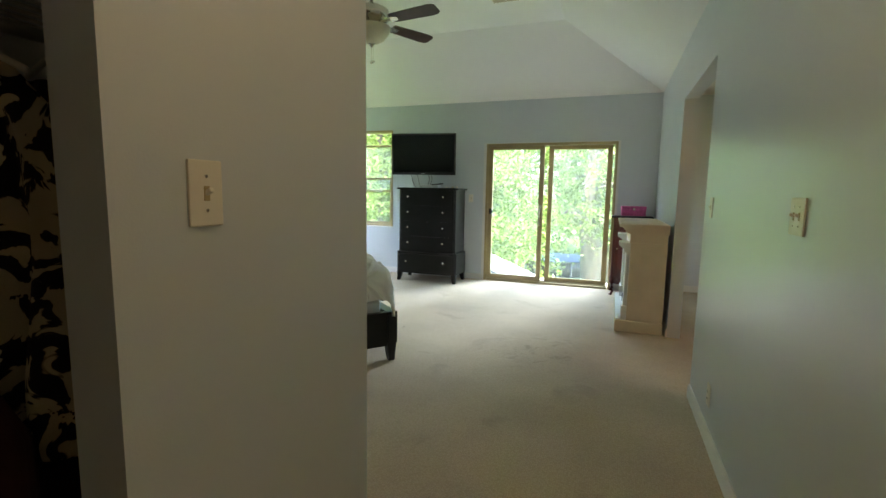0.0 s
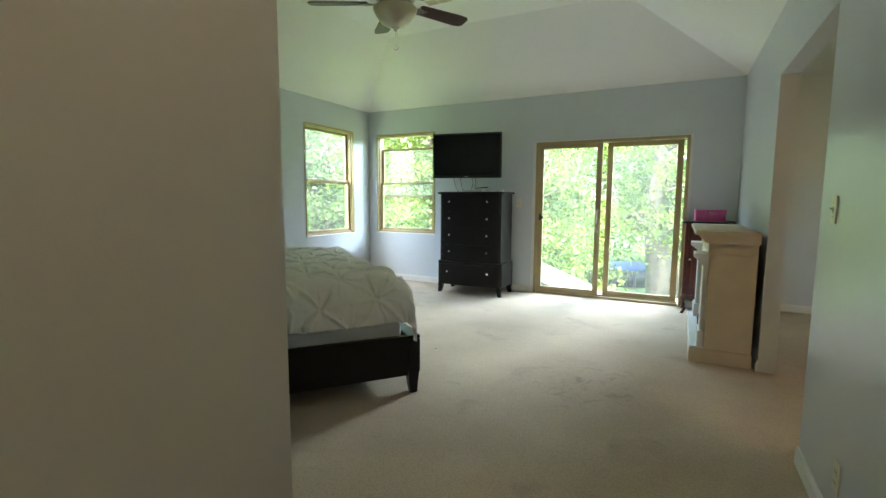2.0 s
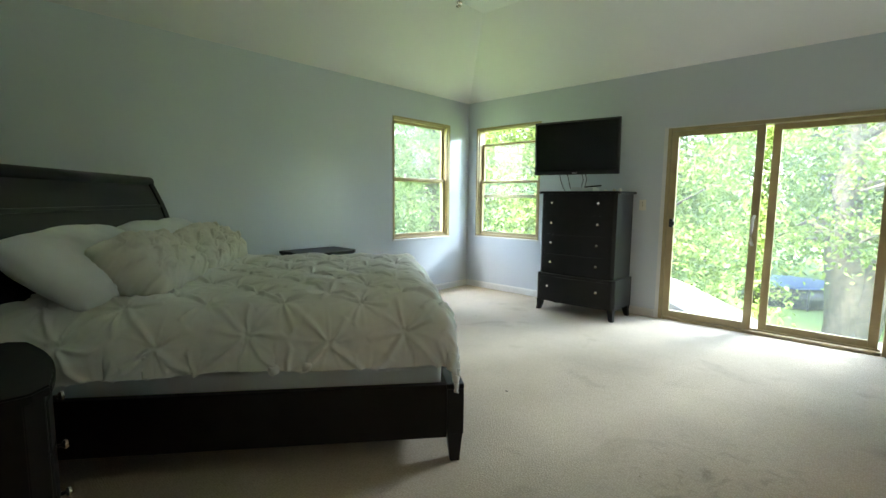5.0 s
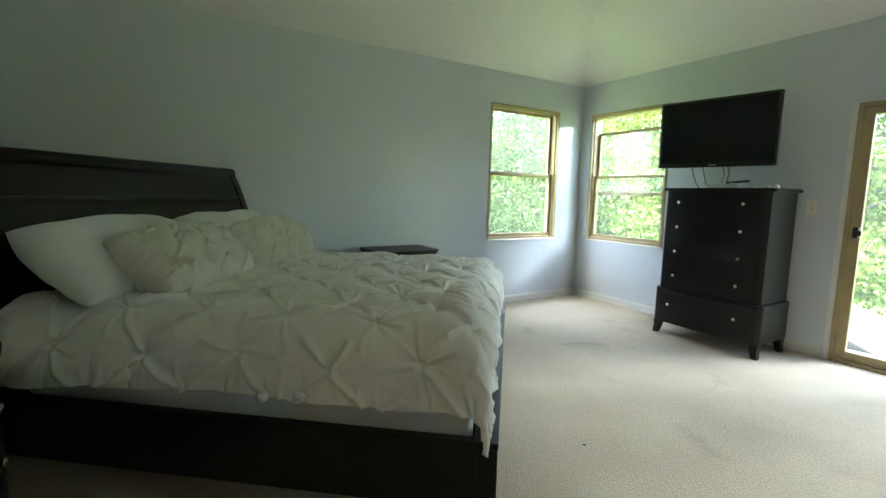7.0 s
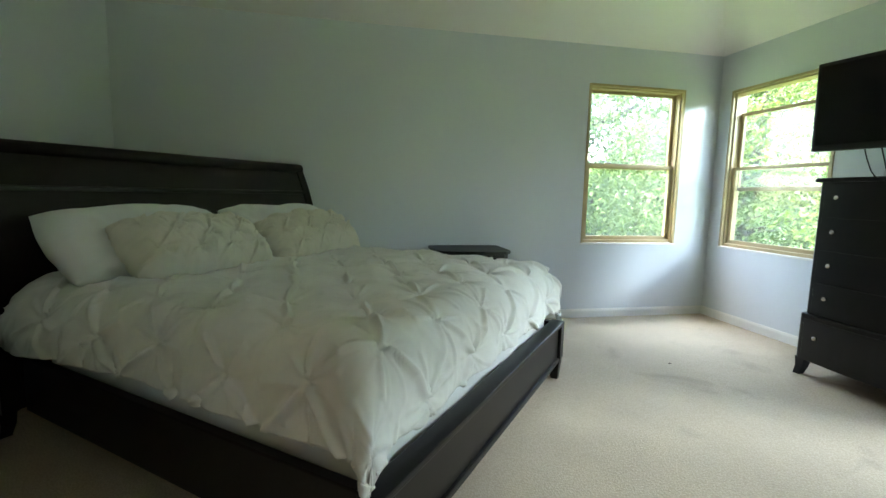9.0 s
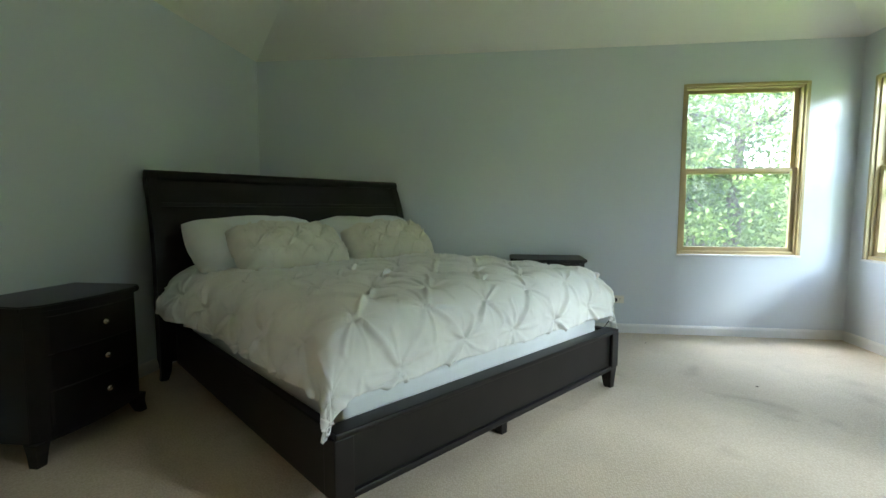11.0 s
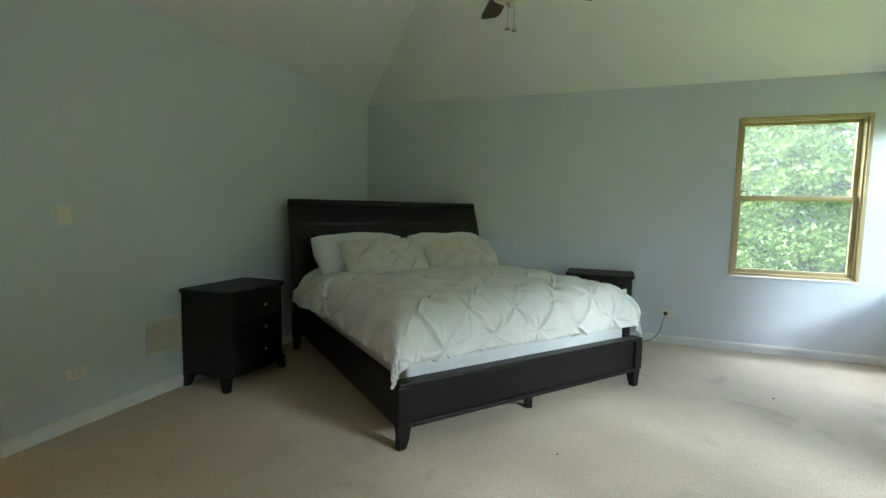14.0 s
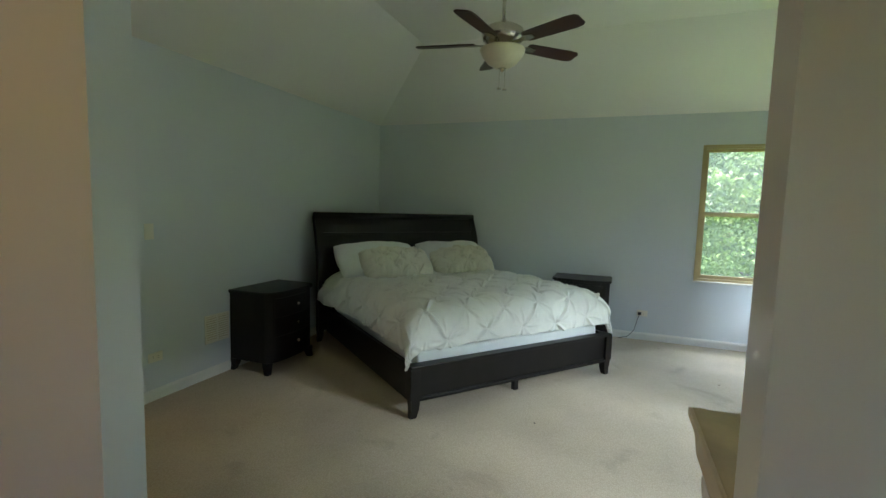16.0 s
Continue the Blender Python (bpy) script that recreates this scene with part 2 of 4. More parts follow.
def prism(outline, axis, lo, hi, bm=None, bevel=0.0):
    """A solid: an outline of 2D points pushed along an axis from lo to hi."""
    b = bmesh.new()
    put = {"x": lambda p, q: (q, p[0], p[1]), "y": lambda p, q: (p[0], q, p[1]), "z": lambda p, q: (p[0], p[1], q)}[axis]
    a = [b.verts.new(put(p, lo)) for p in outline]
    c = [b.verts.new(put(p, hi)) for p in outline]
    n = len(outline)
    for k in range(n):
        b.faces.new((a[k], a[(k + 1) % n], c[(k + 1) % n], c[k]))
    b.faces.new(a[::-1])
    b.faces.new(c)
    bmesh.ops.recalc_face_normals(b, faces=b.faces[:])
    if bevel:
        bmesh.ops.bevel(b, geom=b.edges[:], offset=bevel, segments=2, affect="EDGES")
    return join(bm, b)


def tube(points, radii, steps=8, bm=None):
    b = bmesh.new()
    rings = []
    pts = [Vector(p) for p in points]
    for i, p in enumerate(pts):
        d = (pts[min(i + 1, len(pts) - 1)] - pts[max(i - 1, 0)]).normalized()
        q = d.to_track_quat("Z", "Y")
        r = radii[i] if isinstance(radii, (list, tuple)) else radii
        rings.append([b.verts.new(p + q @ Vector((r * math.cos(2 * math.pi * k / steps), r * math.sin(2 * math.pi * k / steps), 0))) for k in range(steps)])
    for a, c in zip(rings, rings[1:]):
        for k in range(steps):
            b.faces.new((a[k], a[(k + 1) % steps], c[(k + 1) % steps], c[k]))
    b.faces.new(rings[0][::-1])
    b.faces.new(rings[-1])
    bmesh.ops.recalc_face_normals(b, faces=b.faces[:])
    return join(bm, b)


def grid_mesh(nu, nv, fn):
    b = bmesh.new()
    vs = [[b.verts.new(fn(i / nu, j / nv)) for j in range(nv + 1)] for i in range(nu + 1)]
    for i in range(nu):
        for j in range(nv):
            b.faces.new((vs[i][j], vs[i + 1][j], vs[i + 1][j + 1], vs[i][j + 1]))
    return b


# ---- structure ----
XW, XE, YS, YN, H = -4.19, 0.893, 1.862, 7.39, 2.638
XC = 1.003
OY0, OY1, OH = 3.92, 5.272, 2.15
HX = -0.335


def structure(name, bm, material, label, category):
    ob = new(name, finish(name, bm, material))
    return tagged(ob, label, category, kind="structure")


def wall_boxes(axis, a0, a1, t0, t1, z1, holes):
    """A wall along an axis from a0 to a1 with thickness t0..t1 and rectangular openings (lo, hi, zlo, zhi)."""
    bm = bmesh.new()

    def piece(lo, hi, zl, zh):
        if hi - lo < 1e-4 or zh - zl < 1e-4:
            return
        if axis == "x":
            box(lo, hi, t0, t1, zl, zh, 0, bm)
        else:
            box(t0, t1, lo, hi, zl, zh, 0, bm)
    at = a0
    for lo, hi, zl, zh in sorted(holes):
        piece(at, lo, 0, z1)
        piece(lo, hi, 0, zl)
        piece(lo, hi, zh, z1)
        at = hi
    piece(at, a1, 0, z1)
    bmesh.ops.remove_doubles(bm, verts=bm.verts[:], dist=1e-5)
    return bm


W1 = (5.945, 6.985, 0.75, 2.285)
W2 = (-4.03, -2.98, 0.742, 2.27)
SD = (-1.437, 0.385, 0.0, 2.03)
structure("wall_west", wall_boxes("y", YS - 0.15, YN + 0.15, XW - 0.15, XW, H + 0.12, [W1]), M_wall, "pale blue-grey painted wall beside the bed", "wall")
structure("wall_north", wall_boxes("x", XW, XC, YN, YN + 0.15, H + 0.12, [W2, SD]), M_wall, "blue-grey wall with window and sliding glass door", "wall")
structure("wall_south", wall_boxes("x", XW, HX, YS - 0.13, YS, H + 0.12, []), M_wall, "pale blue-grey wall behind the headboard", "wall")
structure("wall_hall_west", wall_boxes("y", -1.3, YS - 0.13, HX - 0.11, HX, H + 0.12, [(0.1, 1.112, 0, 2.05)]), M_wall, "painted hall wall with closet opening", "wall")
structure("wall_east", wall_boxes("y", -1.3, YN, XE, XC, H + 0.12, [(OY0, OY1, 0, OH)]), M_wall, "satin blue-grey wall with wide doorless opening", "wall")
structure("wall_hall_end", wall_boxes("x", -2.2, XC, -1.45, -1.3, H + 0.12, []), M_wall, "plain painted wall closing the hall", "wall")
structure("wall_side_north", wall_boxes("x", XC, 4.3, 7.7, 7.85, H + 0.12, []), M_wall, "blue-grey wall of the adjoining room", "wall")
structure("wall_side_east", wall_boxes("y", 1.95, 7.7, 4.15, 4.3, H + 0.12, [(5.1, 5.9, 1.05, 1.95)]), M_wall, "painted wall of the adjoining room", "wall")
structure("wall_side_south", wall_boxes("x", XC, 4.3, 1.8, 1.95, H + 0.12, []), M_wall, "painted wall of the adjoining room", "wall")
structure("wall_side_stub", box(XE, XC, YN, 7.85, 0, H + 0.12), M_wall, "short wall end of the adjoining room", "wall")
structure("wall_closet_west", wall_boxes("y", -1.3, YS - 0.13, -2.2, -2.05, H + 0.12, []), M_wall, "plain closet wall", "wall")
structure("wall_closet_south", wall_boxes("x", -2.05, HX - 0.11, -1.3, -1.2, H + 0.12, []), M_wall, "plain closet wall", "wall")
structure("floor", box(-4.35, 4.35, -1.5, 7.9, -0.25, 0.0), M_carpet, "beige loop pile carpet with faint traffic stains", "carpet")

# hipped tray ceiling
IN, ZC = 1.16, 3.26
cb = bmesh.new()
o = [cb.verts.new(p) for p in ((XW, YS, H), (XE, YS, H), (XE, YN, H), (XW, YN, H))]
c = [cb.verts.new(p) for p in ((XW + IN, YS + IN, ZC), (XE - IN, YS + IN, ZC), (XE - IN, YN - IN, ZC), (XW + IN, YN - IN, ZC))]
for k in range(4):
    cb.faces.new((o[k], o[(k + 1) % 4], c[(k + 1) % 4], c[k]))
cb.faces.new(c)
up = bmesh.ops.extrude_face_region(cb, geom=cb.faces[:])
for g in up["geom"]:
    if isinstance(g, bmesh.types.BMVert):
        g.co.z += 0.12
bmesh.ops.recalc_face_normals(cb, faces=cb.faces[:])
structure("ceiling", cb, M_ceil, "off-white tray ceiling with four sloped sides", "ceiling")
structure("ceiling_hall", box(-2.2, XE, -1.45, YS, H, H + 0.12), M_ceil, "flat off-white hall ceiling", "ceiling")
structure("ceiling_side", box(XC, 4.3, 1.8, 7.85, H, H + 0.12), M_ceil, "flat off-white ceiling of the adjoining room", "ceiling")


def baseboard(name, axis, a0, a1, face, side):
    """side: +1 when the room lies on the positive side of the face."""
    h, t = 0.085, 0.014
    prof = [(0, 0), (t, 0), (t, h - 0.02), (t * 0.45, h), (0, h)]
    prof = [(face + side * p, z) for p, z in prof]
    bm = prism([(p, z) for p, z in prof], "y", a0, a1) if axis == "y" else prism([(p, z) for p, z in prof], "x", a0, a1)
    structure(name, bm, M_trim, "white painted wooden baseboard along the wall", "baseboard")


baseboard("baseboard_west", "y", YS, YN, XW, 1)
baseboard("baseboard_north_1", "x", XW + 0.015, SD[0] - 0.042, YN, -1)
baseboard("baseboard_north_2", "x", SD[1] + 0.032, XE - 0.015, YN, -1)
baseboard("baseboard_south", "x", XW + 0.015, HX + 0.014, YS, 1)
baseboard("baseboard_hall", "y", 1.112, YS - 0.001, HX, 1)
baseboard("baseboard_east", "y", -1.28, OY0, XE, -1)
baseboard("baseboard_east_2", "y", OY1, YN - 0.015, XE, -1)
baseboard("baseboard_side", "x", XC, 4.15, 7.7, -1)


# ---- windows and sliding door ----
def sash(width, height, name, parent, x, y, z, rail=0.038, deep=0.03):
    bm = bmesh.new()
    box(x - width / 2, x - width / 2 + rail, y, y + deep, z, z + height, 0.003, bm)
    box(x + width / 2 - rail, x + width / 2, y, y + deep, z, z + height, 0.003, bm)
    box(x - width / 2 + rail, x + width / 2 - rail, y + 0.001, y + deep - 0.001, z, z + rail, 0.003, bm)
    box(x - width / 2 + rail, x + width / 2 - rail, y + 0.001, y + deep - 0.001, z + height - rail * 0.8, z + height, 0.003, bm)
    s = part(name, bm, M_frame, parent)
    g = part("pane", box(x - width / 2 + rail * 0.9, x + width / 2 - rail * 0.9, y + deep * 0.4, y + deep * 0.6, z + rail * 0.9, z + height - rail * 0.7), M_glass, s)
    g.visible_shadow = False
    return s


def window(name, m, w, h, lowered, label):
    """Double-hung window; local x along the wall, y outwards, z from the opening's bottom."""
    win = thing(name, m, label, "window", kind="structure")
    bm = bmesh.new()
    f = 0.036
    box(-w / 2, -w / 2 + f, 0.02, 0.14, 0, h, 0.003, bm)
    box(w / 2 - f, w / 2, 0.02, 0.14, 0, h, 0.003, bm)
    box(-w / 2 + f, w / 2 - f, 0.021, 0.139, h - f, h, 0.003, bm)
    box(-w / 2 + f, w / 2 - f, 0.021, 0.139, 0, 0.035, 0.003, bm)
    part("window_frame", bm, M_frame, win)
    lin = bmesh.new()
    box(-w / 2 - 0.003, -w / 2 + 0.022, -0.008, 0.02, 0, h, 0.002, lin)
    box(w / 2 - 0.022, w / 2 + 0.003, -0.008, 0.02, 0, h, 0.002, lin)
    box(-w / 2 + 0.022, w / 2 - 0.022, -0.007, 0.02, h - 0.022, h + 0.003, 0.002, lin)
    part("reveal", lin, M_frame, win, "tan wooden window reveal")
    part("window_sill", box(-w / 2 - 0.01, w / 2 + 0.01, -0.012, 0.03, -0.012, 0.006, 0.003), M_trim, win)
    iw, ih = w - 2 * f, h - f - 0.035
    half = ih / 2 + 0.025
    low = sash(iw, half, "lower_sash", win, 0, 0.05, 0.035)
    sash(iw, half, "upper_sash", win, 0, 0.088, h - f - half - lowered)
    for dx in (-0.25, 0.25):
        part("sash_lock", box(dx - 0.03, dx + 0.03, 0.045, 0.075, 0.035 + half, 0.05 + half, 0.004), M_nickel, low)
    return win


window("window_1", pose(XW, (W1[0] + W1[1]) / 2, W1[2], 0, 0, 90), W1[1] - W1[0], W1[3] - W1[2], 0.0, "closed double-hung window with tan frame facing trees")
window("window_2", pose((W2[0] + W2[1]) / 2, YN, W2[2]), W2[1] - W2[0], W2[3] - W2[2], 0.18, "double-hung window with upper sash lowered slightly")
window("window_3", pose(4.15, 5.5, 1.05, 0, 0, -90), 0.8, 0.9, 0.0, "small tan-framed window of the adjoining room")

door = thing("door_1", pose(0, YN, 0), "closed sliding glass door with tan frame", "sliding door", kind="structure")
bm = bmesh.new()
box(SD[0], SD[0] + 0.035, -0.012, 0.14, 0, SD[3], 0.004, bm)
box(SD[1] - 0.035, SD[1], -0.012, 0.14, 0, SD[3], 0.004, bm)
box(SD[0] + 0.035, SD[1] - 0.035, -0.011, 0.139, SD[3] - 0.035, SD[3], 0.004, bm)
box(SD[0] + 0.05, SD[1] - 0.045, -0.02, 0.139, 0, 0.03, 0.004, bm)
box(SD[0] + 0.05, SD[1] - 0.045, 0.035, 0.05, 0.03, 0.045, 0.002, bm)
part("door_frame", bm, M_frame, door)
# white strips put the daylight on the drywall return into colour
for x0, x1, z0, z1 in ((SD[0] - 0.04, SD[0] - 0.001, 0, SD[3] + 0.012), (SD[1] + 0.001, SD[1] + 0.03, 0, SD[3] + 0.012), (SD[0] - 0.001, SD[1] + 0.001, SD[3] + 0.001, SD[3] + 0.012)):
    part("casing", box(x0, x1, -0.006, -0.001, z0, z1, 0.001), M_trim, door, "thin white strip for the lit drywall return")
left = sash(0.814, 1.96, "sliding_panel", door, SD[0] + 0.035 + 0.407, 0.005, 0.032, 0.066, 0.04)
sash(0.858, 1.96, "fixed_panel", door, -0.107, 0.075, 0.032, 0.066, 0.04)
narrow = part("pane", box(0.322, 0.352, 0.09, 0.096, 0.03, 1.99), M_glass, door)
narrow.visible_shadow = False
lockb = box(SD[0] + 0.062, SD[0] + 0.098, -0.03, 0.006, 1.0, 1.085, 0.006)
box(SD[0] + 0.07, SD[0] + 0.12, -0.045, -0.03, 1.02, 1.06, 0.005, lockb)
part("door_lock", lockb, M_plastic, left, "black plastic latch")
hx = SD[0] + 0.05 + 0.765
part("door_handle", tube([(hx, 0.005, 0.86), (hx - 0.005, -0.035, 0.89), (hx - 0.008, -0.045, 1.0), (hx - 0.005, -0.035, 1.11), (hx, 0.005, 1.14)], 0.013), M_plate, left, "ivory curved handle", True)


# ---- bed ----
BW, HS = 1.042, -0.09
bed = thing("bed", pose(-1.963, 4.443, 0, 0, 0, 140.8), "espresso wooden sleigh bed frame standing across the corner", "bed")


def bed_leg(x, y, flare):
    b = bmesh.new()
    s = 0.037
    top = [b.verts.new((x + a * s, y + c * s, 0.15)) for a, c in ((-1, -1), (1, -1), (1, 1), (-1, 1))]
    mid = [b.verts.new((x + a * s * 0.8, y + c * s * 0.8, 0.06)) for a, c in ((-1, -1), (1, -1), (1, 1), (-1, 1))]
    low = [b.verts.new((x + a * s * 0.62 + flare * 0.012, y + c * s * 0.62, 0)) for a, c in ((-1, -1), (1, -1), (1, 1), (-1, 1))]
    for p, q in ((top, mid), (mid, low)):
        for k in range(4):
            b.faces.new((p[k], q[k], q[(k + 1) % 4], p[(k + 1) % 4]))
    b.faces.new(top)
    b.faces.new(low[::-1])
    bmesh.ops.recalc_face_normals(b, faces=b.faces[:])
    return b


fb = box(-BW + 0.07, BW - 0.07, 0.02, 0.06, 0.15, 0.365, 0.004)
part("footboard_panel", fb, M_black, bed)
part("footboard_cap", box(-BW, BW, -0.002, 0.085, 0.365, 0.39, 0.007), M_black, bed)
part("footboard_trim", box(-BW + 0.075, BW - 0.075, 0.004, 0.062, 0.125, 0.155, 0.008), M_black, bed)
for sx in (-1, 1):
    part("corner_post", box(sx * (BW - 0.035) - 0.04, sx * (BW - 0.035) + 0.04, 0.0, 0.08, 0.14, 0.366, 0.005), M_black, bed)
    part("leg", bed_leg(sx * (BW - 0.042), 0.04, sx), M_black, bed)
    part("side_rail", box(sx * (BW - 0.03) - 0.022, sx * (BW - 0.03) + 0.022, 0.08, 2.10, 0.12, 0.385, 0.006), M_black, bed)
    part("leg", bed_leg(sx * (BW - 0.042) + HS, 2.17, sx), M_black, bed)
part("centre_leg", box(-0.022, 0.022, 0.10, 0.145, 0, 0.2, 0.004), M_black, bed)
part("slat_platform", box(-BW + 0.06, BW - 0.06, 0.09, 2.05, 0.2, 0.26, 0.004), M_black, bed)


def sleigh(z):
    """Backward sweep of the headboard at height z."""
    k = max(0.0, (z - 0.75) / 0.62)
    return 2.09 + 0.16 * k ** 2.0


N = 16
face = [(sleigh(0.14 + i * 1.232 / N), 0.14 + i * 1.232 / N) for i in range(N + 1)]
back = [(y + 0.045, z - 0.002) for y, z in face]
part("headboard_panel", prism(face + back[::-1], "x", HS - BW + 0.06, HS + BW - 0.06), M_black, bed)
for sx in (-1, 1):
    f2 = [(y - 0.014, z) for y, z in face]
    b2 = [(y + 0.06, z) for y, z in back]
    x0, x1 = sorted((HS + sx * (BW - 0.065), HS + sx * BW))
    part("headboard_post", prism(f2 + b2[::-1], "x", x0, x1), M_black, bed)
ty, tz = face[-1]
part("headboard_roll", tube([(HS - BW - 0.004, ty + 0.025, tz + 0.012), (HS + BW + 0.004, ty + 0.025, tz + 0.012)], 0.042, 20), M_black, bed, smooth=True)
part("headboard_moulding", box(HS - BW + 0.065, HS + BW - 0.065, sleigh(1.19) - 0.012, sleigh(1.19) + 0.02, 1.18, 1.205, 0.005), M_black, bed)

BM = bed.matrix_world.copy()


def soft_box(x0, x1, y0, y1, z0, z1, r, wob, seed):
    b = box(x0, x1, y0, y1, z0, z1, r, None, 4)
    bmesh.ops.subdivide_edges(b, edges=[e for e in b.edges if e.calc_length() > 0.3], cuts=24, use_grid_fill=True)
    for v in b.verts:
        v.co += Vector((noise.noise(v.co * 5 + Vector((seed, 0, 0))), noise.noise(v.co * 5 + Vector((0, seed, 0))), noise.noise(v.co * 4 + Vector((0, 0, seed))))) * wob
    return b


mattress = thing("mattress", BM, "white sheeted mattress and box spring in the bed frame", "mattress")
part("box_spring", soft_box(-0.955, 0.955, 0.1, 2.03, 0.26, 0.47, 0.03, 0.022, 3), M_sheet, mattress, smooth=True)
part("mattress_top", soft_box(-0.945, 0.945, 0.105, 2.03, 0.47, 0.72, 0.06, 0.008, 8), M_sheet, mattress, smooth=True)

SP = 0.36


def pleat_node(i, j):
    """Stitched pinch of the diamond lattice, a little out of true."""
    return ((i + 0.5 * (j % 2)) * SP + 0.022 * math.sin(i * 12.9 + j * 7.7), j * SP * 0.5 + 0.022 * math.sin(i * 4.1 + j * 15.3))


def pleats(a, b, amp=1.0):
    """Height of the pinch-pleated cotton at cloth coordinates a, b in metres."""
    a += 0.010 * noise.noise((a * 9, b * 9, 2))
    b += 0.010 * noise.noise((a * 9, b * 9, 6))
    best, ang, key, ridge = 9, 0, 0, 0.0
    ia, ib = math.floor(a / SP), math.floor(b / (SP * 0.5))
    for j in range(ib - 1, ib + 3):
        for i in range(ia - 1, ia + 2):
            na, nb = pleat_node(i, j)
            d = math.hypot(a - na, b - nb)
            if d > 0.32:
                continue
            if d < best:
                best, ang, key = d, math.atan2(b - nb, a - na), i * 3.7 + j * 1.9
            for k in (0, 1):
                ma, mb = pleat_node(i + k - 1 + (j % 2), j + 1)
                la, lb = ma - na, mb - nb
                ln = math.hypot(la, lb)
                s = ((a - na) * la + (b - nb) * lb) / (ln * ln)
                if not 0 < s < 1:
                    continue
                off = abs((a - na) * lb - (b - nb) * la) / ln
                strength = 0.55 + 0.45 * math.sin(i * 5.3 + j * 2.9 + k * 1.7)
                ridge = max(ridge, strength * math.exp(-(off / 0.013) ** 2) * min(1, min(s, 1 - s) * 9))
    puff = 0.036 * (1 - math.exp(-(best / 0.085) ** 1.3))
    wave = 0.5 + 0.5 * math.cos(4 * ang + key + 0.9 * noise.noise((a * 5, b * 5, 2)))
    wave2 = 0.5 + 0.5 * math.cos(9 * ang + 2 * key)
    star = (0.022 * wave ** 24 * math.exp(-best / 0.12) + 0.013 * wave2 ** 10 * math.exp(-best / 0.06)) * min(1, best / 0.015)
    return amp * (puff + star + 0.022 * ridge) + 0.004 * noise.noise((a * 10, b * 10, 4)) + 0.002 * noise.noise((a * 28, b * 28, 3)) + 0.006 * noise.noise((a * 3, b * 3, 9))


def drape(s, flat, r, down):
    """Runs s metres along a cloth that lies flat and then falls over a rounded edge: sideways and downwards shares."""
    if s <= flat:
        return s, 0.0
    arc = r * math.pi / 2
    if s <= flat + arc:
        t = (s - flat) / r
        return flat + r * math.sin(t), r * (1 - math.cos(t))
    return flat + r + 0.05 * (s - flat - arc), r + (s - flat - arc)


def duvet_point(u, v, lift=True):
    a = (u - 0.5) * 2 * 1.22
    b = -0.07 + v * 2.20
    sx, da = drape(abs(a), 0.86, 0.16, 0)
    x = math.copysign(sx, a)
    sy, db = drape(0.95 - b, 0.66, 0.16, 0)
    y = 0.88 - sy
    hem = 0.02 * noise.noise((a * 3, b * 3, 1))
    drop = (da ** 1.7 + db ** 1.7) ** (1 / 1.7)
    corner = min(da, db)
    x += math.copysign(0.12 * corner, a)
    y -= 0.10 * corner
    z = 0.757 - drop + hem + 0.022 * math.exp(-((y - 0.9) / 0.8) ** 2) * math.cos(min(1.5, abs(x) * 1.4))
    if a < 0:
        x -= 0.09 * min(1.0, max(0.0, (b - 1.25) / 0.6)) * min(1.0, da * 5)
    fold = 0.022 * math.sin(b * 17 + 2 * noise.noise((b * 2, 0, 0))) * min(1, max(0, da - 0.12) * 4) + 0.0
    fold2 = 0.022 * math.sin(a * 16 + 2 * noise.noise((a * 2, 5, 0))) * min(1, max(0, db - 0.12) * 4)
    x += math.copysign(fold, a)
    y -= fold2
    return Vector((x, y, z)), a, b


def duvet_fn(u, v):
    e = 0.004
    p, a, b = duvet_point(u, v)
    pu, pv = duvet_point(u + e, v)[0] - p, duvet_point(u, v + e)[0] - p
    n = pu.cross(pv)
    n = n.normalized() if n.length > 1e-9 else Vector((0, 0, 1))
    fade = 1 - 0.75 * min(1.0, max(0.0, 0.95 - b - 0.75) * 5) * min(1.0, max(0.0, abs(a) - 0.95) * 5)
    return p + n * pleats(a, b) * fade


duvet = thing("duvet", BM, "white pinch-pleated cotton duvet spread over the mattress", "duvet")
dv = part("cover", grid_mesh(380, 320, duvet_fn), M_duvet, duvet, smooth=True)
so = dv.modifiers.new("thickness", "SOLIDIFY")
so.thickness, so.offset = 0.022, -1


def pillow_mesh(w, h, t, pleat, seed):
    def side(sign):
        def fn(u, v):
            a, b = (u - 0.5) * 2, (v - 0.5) * 2
            e = max(0.0, 1 - abs(a) ** 6) ** 0.6 * max(0.0, 1 - abs(b) ** 3.4) ** 0.55
            pinch = 1 - 0.06 * (abs(a) ** 4) * (1 - abs(b)) - 0.0
            x, y = a * w / 2 * math.sqrt(1 - 0.10 * b * b), b * h / 2 * math.sqrt(1 - 0.16 * a * a)
            y += 0.02 * math.sin(a * 4 + seed) * (1 - abs(a))
            z = sign * (t / 2) * e * pinch
            q = Vector((x * 5, y * 5, seed))
            z += sign * e * 0.018 * noise.noise(q) + 0.008 * noise.noise(q * 2.7)
            if pleat:
                z += sign * e * 1.5 * pleats(x * 1.9 + seed, y * 1.9, 1.0)
                x += 0.008 * noise.noise((b * 9, a, seed))
                y += 0.010 * noise.noise((a * 9, b, seed))
            return (x, y, z)
        return fn
    b = grid_mesh(110, 70, side(1))
    lower = grid_mesh(110, 70, side(-1))
    bmesh.ops.reverse_faces(lower, faces=lower.faces[:])
    b = join(b, lower)
    bmesh.ops.remove_doubles(b, verts=b.verts[:], dist=0.002)
    return b


